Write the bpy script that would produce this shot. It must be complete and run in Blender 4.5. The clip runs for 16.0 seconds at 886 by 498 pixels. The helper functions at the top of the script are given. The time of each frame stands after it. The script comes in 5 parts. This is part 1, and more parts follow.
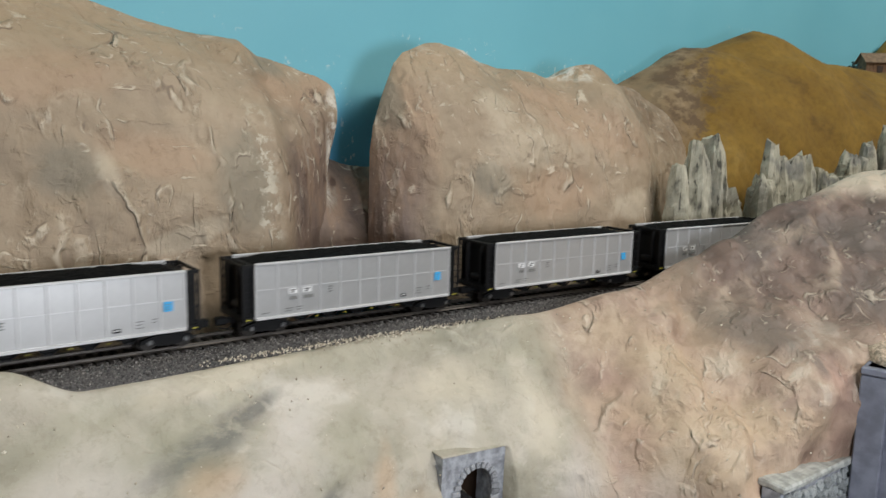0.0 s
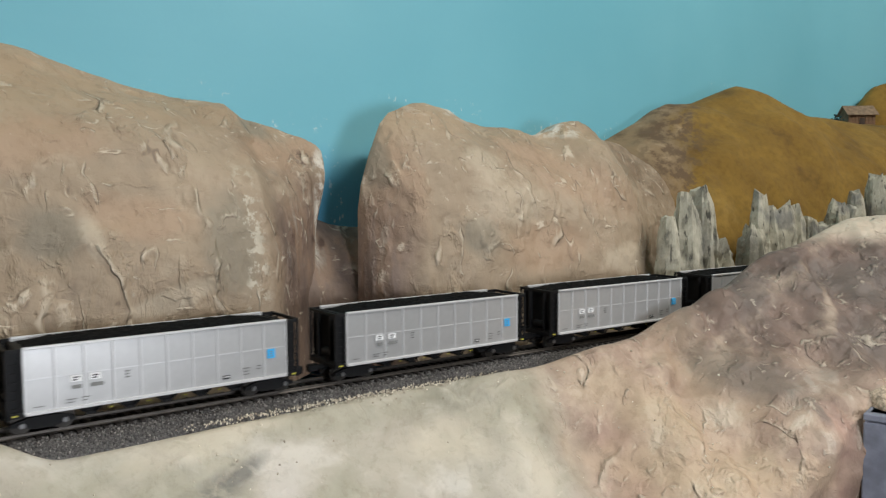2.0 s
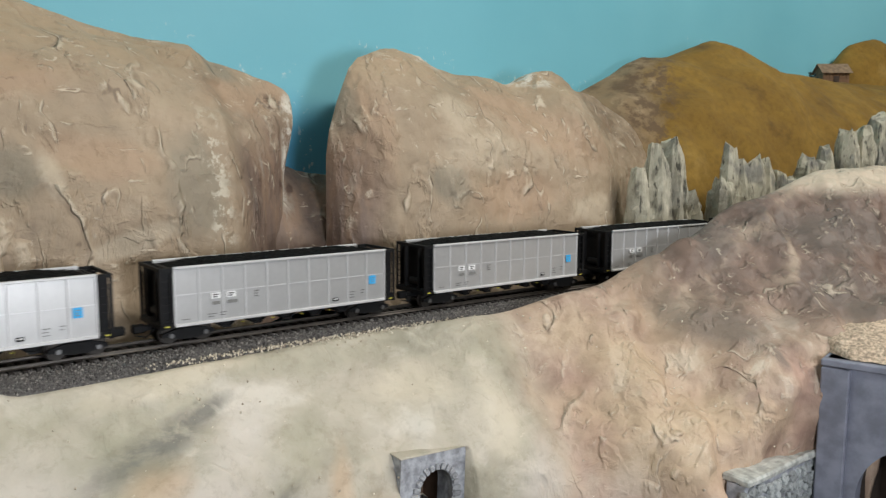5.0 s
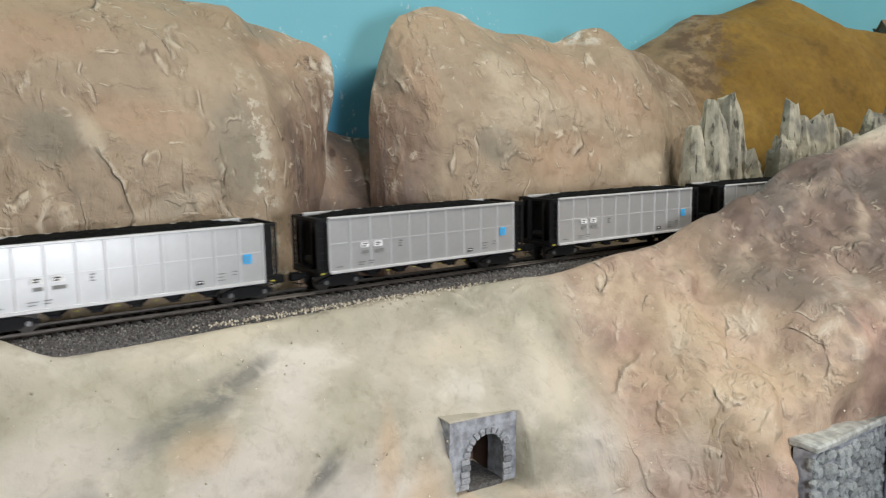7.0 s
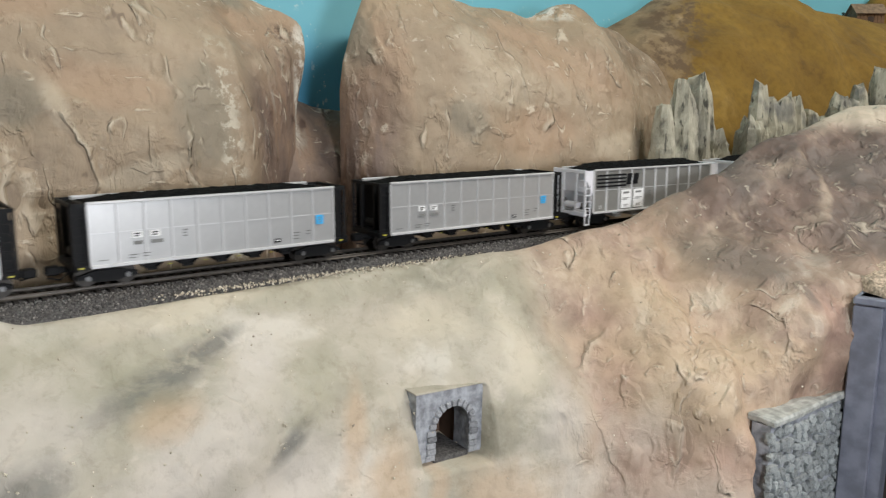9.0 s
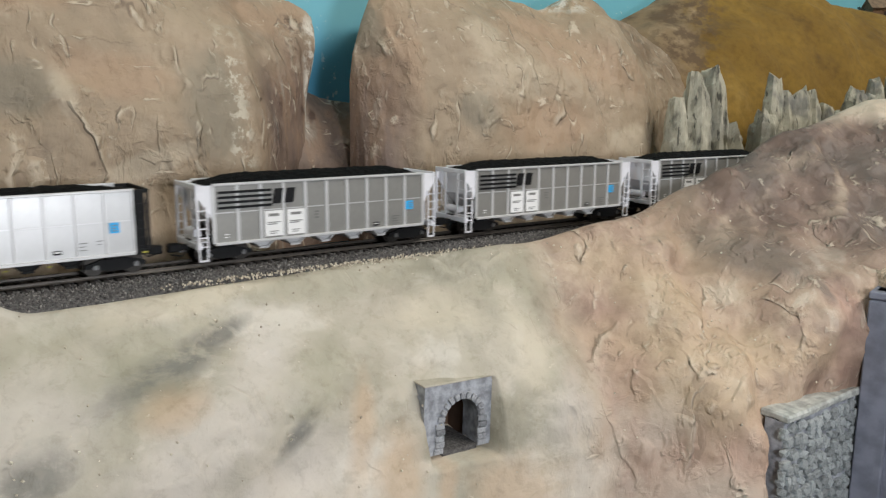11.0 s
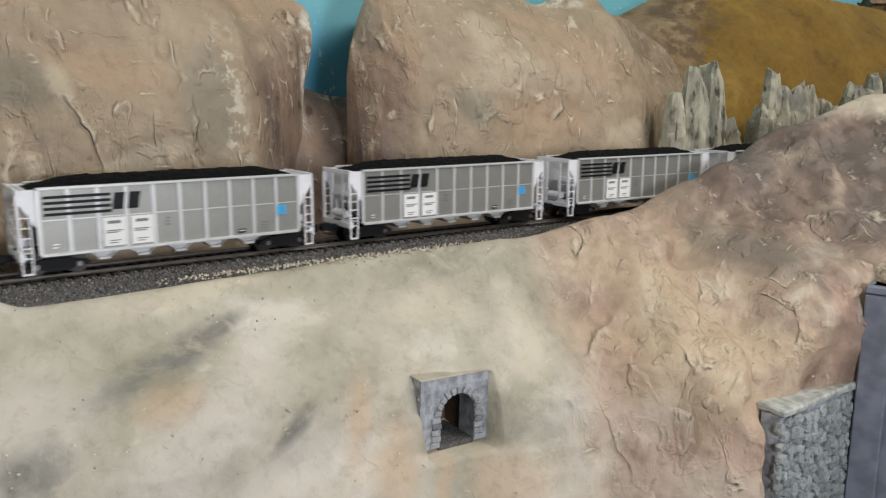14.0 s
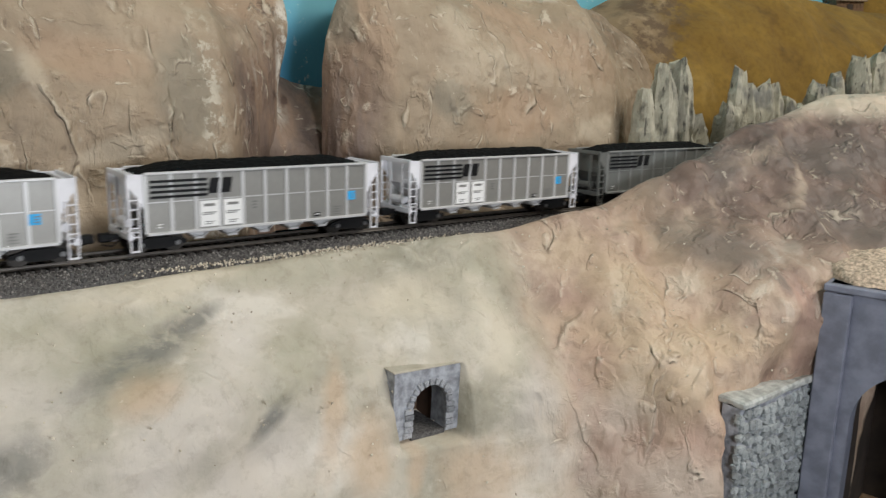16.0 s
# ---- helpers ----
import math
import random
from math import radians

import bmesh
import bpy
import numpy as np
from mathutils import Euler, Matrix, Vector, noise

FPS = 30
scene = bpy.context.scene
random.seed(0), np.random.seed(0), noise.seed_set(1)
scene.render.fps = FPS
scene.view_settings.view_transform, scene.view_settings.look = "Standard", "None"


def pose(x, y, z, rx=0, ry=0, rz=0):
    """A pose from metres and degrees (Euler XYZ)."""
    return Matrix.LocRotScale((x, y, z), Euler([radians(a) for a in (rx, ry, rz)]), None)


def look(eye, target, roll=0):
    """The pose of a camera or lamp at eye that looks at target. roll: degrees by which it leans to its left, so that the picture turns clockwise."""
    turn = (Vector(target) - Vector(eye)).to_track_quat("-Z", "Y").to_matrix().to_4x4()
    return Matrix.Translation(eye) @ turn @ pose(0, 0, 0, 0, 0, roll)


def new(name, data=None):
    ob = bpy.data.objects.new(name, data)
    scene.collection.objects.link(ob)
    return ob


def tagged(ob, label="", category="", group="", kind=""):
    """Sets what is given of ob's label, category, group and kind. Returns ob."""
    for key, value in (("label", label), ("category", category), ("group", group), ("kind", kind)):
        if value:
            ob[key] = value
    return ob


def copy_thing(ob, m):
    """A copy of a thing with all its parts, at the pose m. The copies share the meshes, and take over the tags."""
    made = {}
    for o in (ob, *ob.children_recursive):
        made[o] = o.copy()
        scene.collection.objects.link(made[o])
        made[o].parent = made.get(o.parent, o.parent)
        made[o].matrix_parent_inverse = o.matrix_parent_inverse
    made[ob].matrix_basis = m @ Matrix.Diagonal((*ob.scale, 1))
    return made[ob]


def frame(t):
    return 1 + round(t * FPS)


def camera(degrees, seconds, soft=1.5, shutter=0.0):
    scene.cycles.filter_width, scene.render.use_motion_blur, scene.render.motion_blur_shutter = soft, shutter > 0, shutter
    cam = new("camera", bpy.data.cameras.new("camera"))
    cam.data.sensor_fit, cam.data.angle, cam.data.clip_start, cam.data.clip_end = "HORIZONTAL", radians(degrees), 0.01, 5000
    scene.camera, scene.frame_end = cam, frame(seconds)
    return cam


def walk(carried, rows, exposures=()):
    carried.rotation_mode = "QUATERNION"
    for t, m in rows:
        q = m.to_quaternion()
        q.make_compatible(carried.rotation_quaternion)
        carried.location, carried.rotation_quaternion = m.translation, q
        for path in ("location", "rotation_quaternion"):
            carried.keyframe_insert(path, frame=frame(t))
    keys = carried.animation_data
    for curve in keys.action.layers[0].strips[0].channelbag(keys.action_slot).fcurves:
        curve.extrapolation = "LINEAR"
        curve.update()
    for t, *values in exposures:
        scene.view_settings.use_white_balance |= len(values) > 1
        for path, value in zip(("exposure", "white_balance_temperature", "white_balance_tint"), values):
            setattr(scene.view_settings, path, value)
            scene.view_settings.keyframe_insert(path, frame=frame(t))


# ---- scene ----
cam = camera(58.2, 16.0, 1.3, 0.4)
PATH = [
    (0.0, pose(-0.0170, -0.0241, 1.1326, 80.910, -1.342, 0.940)),
    (0.5, pose(-0.0116, -0.0279, 1.1285, 83.394, -1.368, -0.309)),
    (1.0, pose(-0.0107, -0.0294, 1.1288, 85.159, -0.451, -0.908)),
    (1.5, pose(-0.0133, -0.0197, 1.1243, 85.433, 0.171, 0.294)),
    (2.0, pose(-0.0124, -0.0197, 1.1246, 85.677, 0.288, 0.441)),
    (2.5, pose(-0.0123, -0.0209, 1.1257, 85.872, 0.222, 0.347)),
    (3.0, pose(-0.0126, -0.0212, 1.1260, 86.025, -0.239, -0.359)),
    (3.5, pose(-0.0126, -0.0219, 1.1260, 86.016, -0.447, -0.739)),
    (4.0, pose(-0.0090, -0.0218, 1.1243, 84.713, -0.923, -2.139)),
    (6.5, pose(-0.0026, -0.0079, 1.0990, 81.979, 1.043, 1.902)),
    (7.0, pose(-0.0034, -0.0033, 1.0983, 81.378, 1.037, 2.268)),
    (7.5, pose(-0.0020, -0.0043, 1.0975, 80.939, 0.662, 1.251)),
    (8.0, pose(-0.0028, -0.0046, 1.0970, 80.144, 0.336, 0.455)),
    (8.5, pose(-0.0026, -0.0044, 1.0971, 79.972, -0.017, 0.232)),
    (9.0, pose(-0.0023, -0.0041, 1.0967, 79.647, -0.163, 0.348)),
    (11.5, pose(-0.0013, 0.0001, 1.0920, 79.381, -0.277, 1.203)),
    (12.0, pose(-0.0004, -0.0011, 1.0925, 79.270, -0.374, 1.124)),
    (12.5, pose(0.0008, -0.0011, 1.0928, 79.228, -0.408, 1.093)),
    (13.0, pose(0.0002, -0.0008, 1.0923, 79.230, -0.185, 1.083)),
    (13.5, pose(0.0003, -0.0005, 1.0919, 79.203, -0.224, 1.165)),
    (14.0, pose(0.0006, -0.0006, 1.0910, 79.219, -0.269, 1.149)),
    (14.5, pose(0.0014, -0.0016, 1.0916, 79.148, -0.366, 0.449)),
    (15.0, pose(0.0019, -0.0008, 1.0891, 78.922, -0.162, 1.132)),
    (15.5, pose(0.0030, -0.0028, 1.0907, 78.059, -0.686, 0.801)),
    (16.0, pose(-0.0042, -0.0070, 1.1000, 77.961, -1.522, -1.038)),
]
walk(cam, PATH, [(0.0, -0.22, 6750, 10), (1.2, -0.18, 6750, 10), (4.2, -0.14, 6850, 10), (6.5, -0.06, 6850, 10), (9.2, -0.09, 6850, 10), (11.4, -0.22, 6850, 10), (16.0, -0.25, 6850, 10)])

# ---- track geometry: everything lies along one gentle arc ----
Z0 = 1.0
S0X, S0Y, HEAD, CURVE = -0.1907, 0.4231, 0.64943, -0.11871
PITCH = 0.186


def arc(s, d=0.0, z=0.0):
    """A place s along the track, d towards the aisle, z over the rail head."""
    h = HEAD + CURVE * s
    x = S0X + (math.sin(h) - math.sin(HEAD)) / CURVE
    y = S0Y - (math.cos(h) - math.cos(HEAD)) / CURVE
    return Vector((x + d * math.sin(h), y - d * math.cos(h), Z0 + z))


def heading(s):
    return math.degrees(HEAD + CURVE * s)


# ---- world and lamps ----
world = bpy.data.worlds.new("world")
world.use_nodes = True
scene.world = world
world.node_tree.nodes["Background"].inputs[0].default_value = (0.75, 0.85, 1.0, 1)
world.node_tree.nodes["Background"].inputs[1].default_value = 0.008


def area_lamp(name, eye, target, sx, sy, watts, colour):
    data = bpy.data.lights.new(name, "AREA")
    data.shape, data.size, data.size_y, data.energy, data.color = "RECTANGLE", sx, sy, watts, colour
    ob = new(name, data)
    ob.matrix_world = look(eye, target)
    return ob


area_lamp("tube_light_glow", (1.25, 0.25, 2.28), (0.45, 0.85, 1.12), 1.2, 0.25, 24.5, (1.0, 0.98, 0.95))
# unseen fill light, added to brighten the dark left-facing surfaces
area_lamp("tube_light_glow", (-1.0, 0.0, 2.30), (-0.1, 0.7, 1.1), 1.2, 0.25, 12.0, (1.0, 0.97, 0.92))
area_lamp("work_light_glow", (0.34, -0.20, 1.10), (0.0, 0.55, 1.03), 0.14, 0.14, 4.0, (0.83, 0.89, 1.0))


# ---- materials ----
def material(name):
    m = bpy.data.materials.new(name)
    m.use_nodes = True
    nt = m.node_tree
    return m, nt, nt.nodes["Principled BSDF"]


def node(nt, kind, **values):
    n = nt.nodes.new(kind)
    for k, v in values.items():
        n.inputs[k].default_value = v
    return n


def ramp(nt, fac, stops, ease="EASE"):
    n = nt.nodes.new("ShaderNodeValToRGB")
    n.color_ramp.interpolation = ease
    while len(n.color_ramp.elements) < len(stops):
        n.color_ramp.elements.new(0.5)
    for e, (p, c) in zip(n.color_ramp.elements, stops):
        e.position, e.color = p, (*c, 1) if len(c) == 3 else c
    nt.links.new(fac, n.inputs[0])
    return n.outputs[0]


def mix(nt, fac, a, b, how="MIX"):
    n = nt.nodes.new("ShaderNodeMix")
    n.data_type, n.blend_type = "RGBA", how
    if isinstance(fac, float):
        n.inputs[0].default_value = fac
    else:
        nt.links.new(fac, n.inputs[0])
    for i, c in ((6, a), (7, b)):
        if isinstance(c, tuple):
            n.inputs[i].default_value = (*c, 1)
        else:
            nt.links.new(c, n.inputs[i])
    return n.outputs[2]


def calc(nt, how, a, b=0.0, clamp=False):
    n = nt.nodes.new("ShaderNodeMath")
    n.operation, n.use_clamp = how, clamp
    for i, c in ((0, a), (1, b)):
        if isinstance(c, (int, float)):
            n.inputs[i].default_value = c
        else:
            nt.links.new(c, n.inputs[i])
    return n.outputs[0]


def along(nt):
    """Object space turned so that x runs with the track, y away from the aisle and z up."""
    tc = nt.nodes.new("ShaderNodeTexCoord")
    mp = nt.nodes.new("ShaderNodeMapping")
    mp.vector_type = "TEXTURE"
    mp.inputs["Location"].default_value = (S0X, S0Y, Z0)
    mp.inputs["Rotation"].default_value = (0, 0, radians(35.0))
    nt.links.new(tc.outputs["Object"], mp.inputs[0])
    return mp.outputs[0]


def squash(nt, vec, scale, turn=(0, 0, 0)):
    mp = nt.nodes.new("ShaderNodeMapping")
    mp.inputs["Scale"].default_value = scale
    mp.inputs["Rotation"].default_value = turn
    nt.links.new(vec, mp.inputs[0])
    return mp.outputs[0]


def noisy(nt, vec, scale, detail=4.0, rough=0.55, warp=0.0):
    n = node(nt, "ShaderNodeTexNoise", Scale=scale, Detail=detail, Roughness=rough, Distortion=warp)
    nt.links.new(vec, n.inputs["Vector"])
    return n.outputs[0]


def bumped(nt, bsdf, height, strength, distance):
    b = node(nt, "ShaderNodeBump", Strength=strength, Distance=distance)
    nt.links.new(height, b.inputs["Height"])
    if bsdf.inputs["Normal"].is_linked:
        nt.links.new(bsdf.inputs["Normal"].links[0].from_socket, b.inputs["Normal"])
    nt.links.new(b.outputs[0], bsdf.inputs["Normal"])


def zone(nt, vec, axis, lo, hi, wobble=0.0, scale=12.0):
    """0 before lo and 1 past hi along one axis, with a ragged border."""
    sep = nt.nodes.new("ShaderNodeSeparateXYZ")
    nt.links.new(vec, sep.inputs[0])
    v = sep.outputs["XYZ".index(axis)]
    if wobble:
        v = calc(nt, "ADD", v, calc(nt, "MULTIPLY", calc(nt, "SUBTRACT", noisy(nt, vec, scale, 5.0, 0.6), 0.5), wobble))
    n = node(nt, "ShaderNodeMapRange")
    n.interpolation_type = "SMOOTHSTEP"
    n.inputs[1].default_value, n.inputs[2].default_value = lo, hi
    nt.links.new(v, n.inputs[0])
    return n.outputs[0]


def fract(nt, v):
    n = nt.nodes.new("ShaderNodeMath")
    n.operation = "FRACT"
    nt.links.new(v, n.inputs[0])
    return n.outputs[0]


def warped(nt, vec, scale, reach):
    """The same space bent by a slow noise, so that no stroke runs straight."""
    n = node(nt, "ShaderNodeTexNoise", Scale=scale, Detail=3.0, Roughness=0.55)
    nt.links.new(vec, n.inputs["Vector"])
    v = nt.nodes.new("ShaderNodeVectorMath")
    v.operation = "MULTIPLY_ADD"
    nt.links.new(n.outputs["Color"], v.inputs[0])
    v.inputs[1].default_value = (reach,) * 3
    nt.links.new(vec, v.inputs[2])
    return v.outputs[0]


def trowel(nt, vec, scale, steps, lo, hi, lip=0.05):
    """Overlapping smears: each rises gently and ends in a sharp lip. Gives height, pale lip and dark line."""
    f = fract(nt, calc(nt, "MULTIPLY", noisy(nt, vec, scale, 1.6, 0.45), steps))
    gate = ramp(nt, noisy(nt, vec, scale * 1.35, 3.0, 0.55), [(lo, (0, 0, 0)), (hi, (1, 1, 1))])
    worn = ramp(nt, noisy(nt, vec, scale * 3.0, 4.0, 0.6), [(0.46, (0, 0, 0)), (0.58, (1, 1, 1))])
    up = calc(nt, "DIVIDE", f, 1.0 - lip)
    down = calc(nt, "DIVIDE", calc(nt, "SUBTRACT", 1.0, f), lip)
    mark_gate = calc(nt, "MULTIPLY", gate, worn)
    height = calc(nt, "MULTIPLY", calc(nt, "MINIMUM", up, down), calc(nt, "MULTIPLY", gate, calc(nt, "ADD", 0.35, calc(nt, "MULTIPLY", worn, 0.65))))
    pale = calc(nt, "MULTIPLY", ramp(nt, f, [(0.80, (0, 0, 0)), (0.92, (1, 1, 1)), (0.965, (1, 1, 1)), (0.99, (0, 0, 0))]), mark_gate)
    dark = calc(nt, "MULTIPLY", ramp(nt, f, [(0.0, (1, 1, 1)), (0.035, (1, 1, 1)), (0.07, (0, 0, 0))]), mark_gate)
    return height, pale, dark


def plaster_relief(nt, bsdf, vec, amount=1.0, turn=(0.0, 0.5, 0.0), calm=None):
    """Trowel smears with sharp lips, soft lumps and grit of hand-worked plaster."""
    bent = warped(nt, vec, 22, 0.022)
    lumps = noisy(nt, vec, 20, 2.5, 0.5)
    ha, pa, da = trowel(nt, squash(nt, bent, (1.15, 1.15, 0.62), turn), 15, 4.5, 0.48, 0.58)
    hb, pb, db = trowel(nt, squash(nt, bent, (1.2, 1.2, 0.5), (turn[0], turn[1] + 0.9, 0.6)), 30, 4.0, 0.50, 0.60, 0.07)
    hc, pc, dc = trowel(nt, squash(nt, bent, (0.5, 1.2, 1.2), (turn[0], turn[1] * 0.4, 0.3)), 54, 3.0, 0.54, 0.63, 0.10)
    grit = noisy(nt, vec, 300, 5.0, 0.65)
    pat = noisy(nt, bent, 70, 6.0, 0.62)
    if calm is not None:
        ha, pa, da, hb, pb, db, hc, pc, dc = [calc(nt, "MULTIPLY", h, calm) for h in (ha, pa, da, hb, pb, db, hc, pc, dc)]
    bumped(nt, bsdf, lumps, 0.7 * amount, 0.010)
    bumped(nt, bsdf, ha, 0.9 * amount, 0.0028)
    bumped(nt, bsdf, hb, 0.9 * amount, 0.0015)
    bumped(nt, bsdf, hc, 0.8 * amount, 0.0008)
    bumped(nt, bsdf, pat, 0.6 * amount, 0.0018)
    bumped(nt, bsdf, grit, 0.2 * amount, 0.0005)
    lips = calc(nt, "MAXIMUM", calc(nt, "MULTIPLY", pa, 0.7), calc(nt, "MAXIMUM", pb, pc))
    return lips, calc(nt, "MAXIMUM", calc(nt, "MULTIPLY", da, 0.7), calc(nt, "MAXIMUM", db, calc(nt, "MULTIPLY", dc, 0.6)))


def spots(nt, vec, places, soft=0.6):
    """Sprayed or brushed patches: centre along and up, half sizes, lean in degrees."""
    total = None
    wob = calc(nt, "MULTIPLY", calc(nt, "SUBTRACT", noisy(nt, vec, 30, 5.0, 0.65), 0.5), 1.7)
    for x, z, rx, rz, lean in places:
        mp = nt.nodes.new("ShaderNodeMapping")
        mp.vector_type = "TEXTURE"
        mp.inputs["Location"].default_value = (x, 0, z)
        mp.inputs["Rotation"].default_value = (0, -radians(lean), 0)
        mp.inputs["Scale"].default_value = (rx, 1000.0, rz)
        nt.links.new(vec, mp.inputs[0])
        ln = nt.nodes.new("ShaderNodeVectorMath")
        ln.operation = "LENGTH"
        nt.links.new(mp.outputs[0], ln.inputs[0])
        m = calc(nt, "DIVIDE", calc(nt, "SUBTRACT", 1.0 + soft * 0.5, calc(nt, "ADD", ln.outputs["Value"], wob)), soft, True)
        total = m if total is None else calc(nt, "MAXIMUM", total, m)
    return total


def plaster_back():
    """Tan rock faces behind the track: mushroom browns, grey-green bands, a pale streak and red-brown hollow."""
    m, nt, b = material("tan_painted_plaster")
    vec = along(nt)
    lips, cracks = plaster_relief(nt, b, vec)
    bent = warped(nt, vec, 14, 0.04)
    col = ramp(nt, noisy(nt, bent, 11, 7.0, 0.6), [(0.30, (0.285, 0.215, 0.145)), (0.44, (0.35, 0.268, 0.183)), (0.56, (0.385, 0.296, 0.205)), (0.72, (0.45, 0.355, 0.25))])
    cloud = noisy(nt, bent, 36, 6.0, 0.62)
    col = mix(nt, ramp(nt, cloud, [(0.54, (0, 0, 0)), (0.70, (0.40,) * 3)]), col, (0.53, 0.43, 0.315))
    col = mix(nt, ramp(nt, cloud, [(0.30, (0.35,) * 3), (0.44, (0, 0, 0))]), col, (0.25, 0.20, 0.14))
    # pink-tan washes
    col = mix(nt, calc(nt, "MULTIPLY", spots(nt, vec, [(0.024, 0.107, 0.034, 0.014, -5), (0.131, 0.150, 0.030, 0.013, -10), (0.168, 0.157, 0.014, 0.012, 0), (0.235, 0.126, 0.020, 0.045, 0), (0.378, 0.072, 0.050, 0.020, 0), (0.432, 0.134, 0.075, 0.025, -20), (-0.06, 0.150, 0.06, 0.015, 10)]), 0.42), col, (0.43, 0.275, 0.175))
    # ochre-tan along the skyline
    col = mix(nt, calc(nt, "MULTIPLY", zone(nt, vec, "Z", 0.155, 0.19, 0.04, 14), 0.35), col, (0.43, 0.30, 0.175))
    # grey-green washes
    col = mix(nt, calc(nt, "MULTIPLY", spots(nt, vec, [(0.081, 0.092, 0.018, 0.034, 5), (-0.030, 0.097, 0.020, 0.016, 0), (0.126, 0.172, 0.012, 0.006, -20), (0.219, 0.150, 0.010, 0.022, 0), (0.30, 0.085, 0.02, 0.018, 0)]), 0.6), col, (0.225, 0.205, 0.155))
    # cream rubbed patches
    col = mix(nt, calc(nt, "MULTIPLY", spots(nt, vec, [(0.036, 0.053, 0.026, 0.007, 18), (-0.008, 0.096, 0.007, 0.013, 15), (0.338, 0.112, 0.045, 0.018, 0), (0.323, 0.142, 0.022, 0.016, -15), (0.475, 0.056, 0.036, 0.014, 0)]), 0.5), col, (0.58, 0.495, 0.375))
    EDGE_WHITE = spots(nt, vec, [(0.186, 0.135, 0.008, 0.024, 0), (0.178, 0.103, 0.005, 0.028, 0), (0.340, 0.196, 0.030, 0.008, 0), (0.444, 0.186, 0.026, 0.009, 0), (0.52, 0.180, 0.012, 0.008, 0)], 0.8)
    # hollow between the two cliffs: red-brown, mauve and grey with shade painted in, burnt specks
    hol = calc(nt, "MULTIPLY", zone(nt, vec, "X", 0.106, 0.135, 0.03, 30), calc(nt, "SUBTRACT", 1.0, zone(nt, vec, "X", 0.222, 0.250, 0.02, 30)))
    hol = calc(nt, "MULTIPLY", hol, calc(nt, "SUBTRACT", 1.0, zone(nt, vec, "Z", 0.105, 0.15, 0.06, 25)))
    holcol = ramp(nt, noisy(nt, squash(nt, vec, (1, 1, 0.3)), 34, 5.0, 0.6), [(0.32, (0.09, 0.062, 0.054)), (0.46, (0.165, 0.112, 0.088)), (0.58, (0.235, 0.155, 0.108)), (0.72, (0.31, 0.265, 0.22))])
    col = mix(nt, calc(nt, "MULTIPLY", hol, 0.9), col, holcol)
    col = mix(nt, calc(nt, "MULTIPLY", spots(nt, vec, [(0.138, 0.092, 0.004, 0.009, 0), (0.186, 0.080, 0.005, 0.005, 0), (0.170, 0.085, 0.004, 0.004, 0), (0.168, 0.150, 0.010, 0.006, 0)], 0.8), ramp(nt, noisy(nt, vec, 150, 5.0, 0.7), [(0.42, (0.1,) * 3), (0.58, (0.9,) * 3)])), col, (0.075, 0.042, 0.03))
    # pale streak beside the grey-green band
    st = calc(nt, "MULTIPLY", zone(nt, vec, "X", 0.086, 0.094, 0.014, 60), calc(nt, "SUBTRACT", 1.0, zone(nt, vec, "X", 0.098, 0.112, 0.018, 60)))
    st = calc(nt, "MULTIPLY", st, ramp(nt, noisy(nt, vec, 95, 5.0, 0.7), [(0.50, (0, 0, 0)), (0.60, (0.8,) * 3)]))
    st = calc(nt, "MULTIPLY", st, calc(nt, "SUBTRACT", 1.0, zone(nt, vec, "Z", 0.125, 0.145, 0.03, 30)))
    col = mix(nt, st, col, (0.62, 0.57, 0.46))
    col = mix(nt, calc(nt, "MULTIPLY", EDGE_WHITE, ramp(nt, noisy(nt, vec, 80, 5.0, 0.7), [(0.42, (0, 0, 0)), (0.56, (0.9,) * 3)])), col, (0.70, 0.66, 0.58))
    # brown flock strewn where the hill runs into the ochre
    br = calc(nt, "MULTIPLY", zone(nt, vec, "X", 0.455, 0.56, 0.08, 16), zone(nt, vec, "Z", 0.085, 0.135, 0.05, 16))
    col = mix(nt, calc(nt, "MULTIPLY", br, ramp(nt, noisy(nt, bent, 30, 6.0, 0.65), [(0.36, (0.25,) * 3), (0.58, (0.9,) * 3)])), col, (0.19, 0.13, 0.078))
    # bare plaster and painted highlights on the lips, crease shade painted into the cracks
    scr = ramp(nt, noisy(nt, bent, 62, 6.0, 0.72), [(0.655, (0, 0, 0)), (0.70, (0.7,) * 3)])
    col = mix(nt, scr, col, (0.62, 0.54, 0.42))
    col = mix(nt, calc(nt, "MULTIPLY", lips, 0.75), col, (0.66, 0.575, 0.45))
    col = mix(nt, calc(nt, "MULTIPLY", cracks, 0.7), col, (0.16, 0.115, 0.08))
    fine = ramp(nt, noisy(nt, warped(nt, vec, 60, 0.01), 130, 6.0, 0.7), [(0.34, (0.86, 0.85, 0.83)), (0.5, (1, 1, 1))])
    col = mix(nt, 0.85, col, fine, "MULTIPLY")
    nt.links.new(col, b.inputs["Base Color"])
    b.inputs["Roughness"].default_value = 0.62
    return m


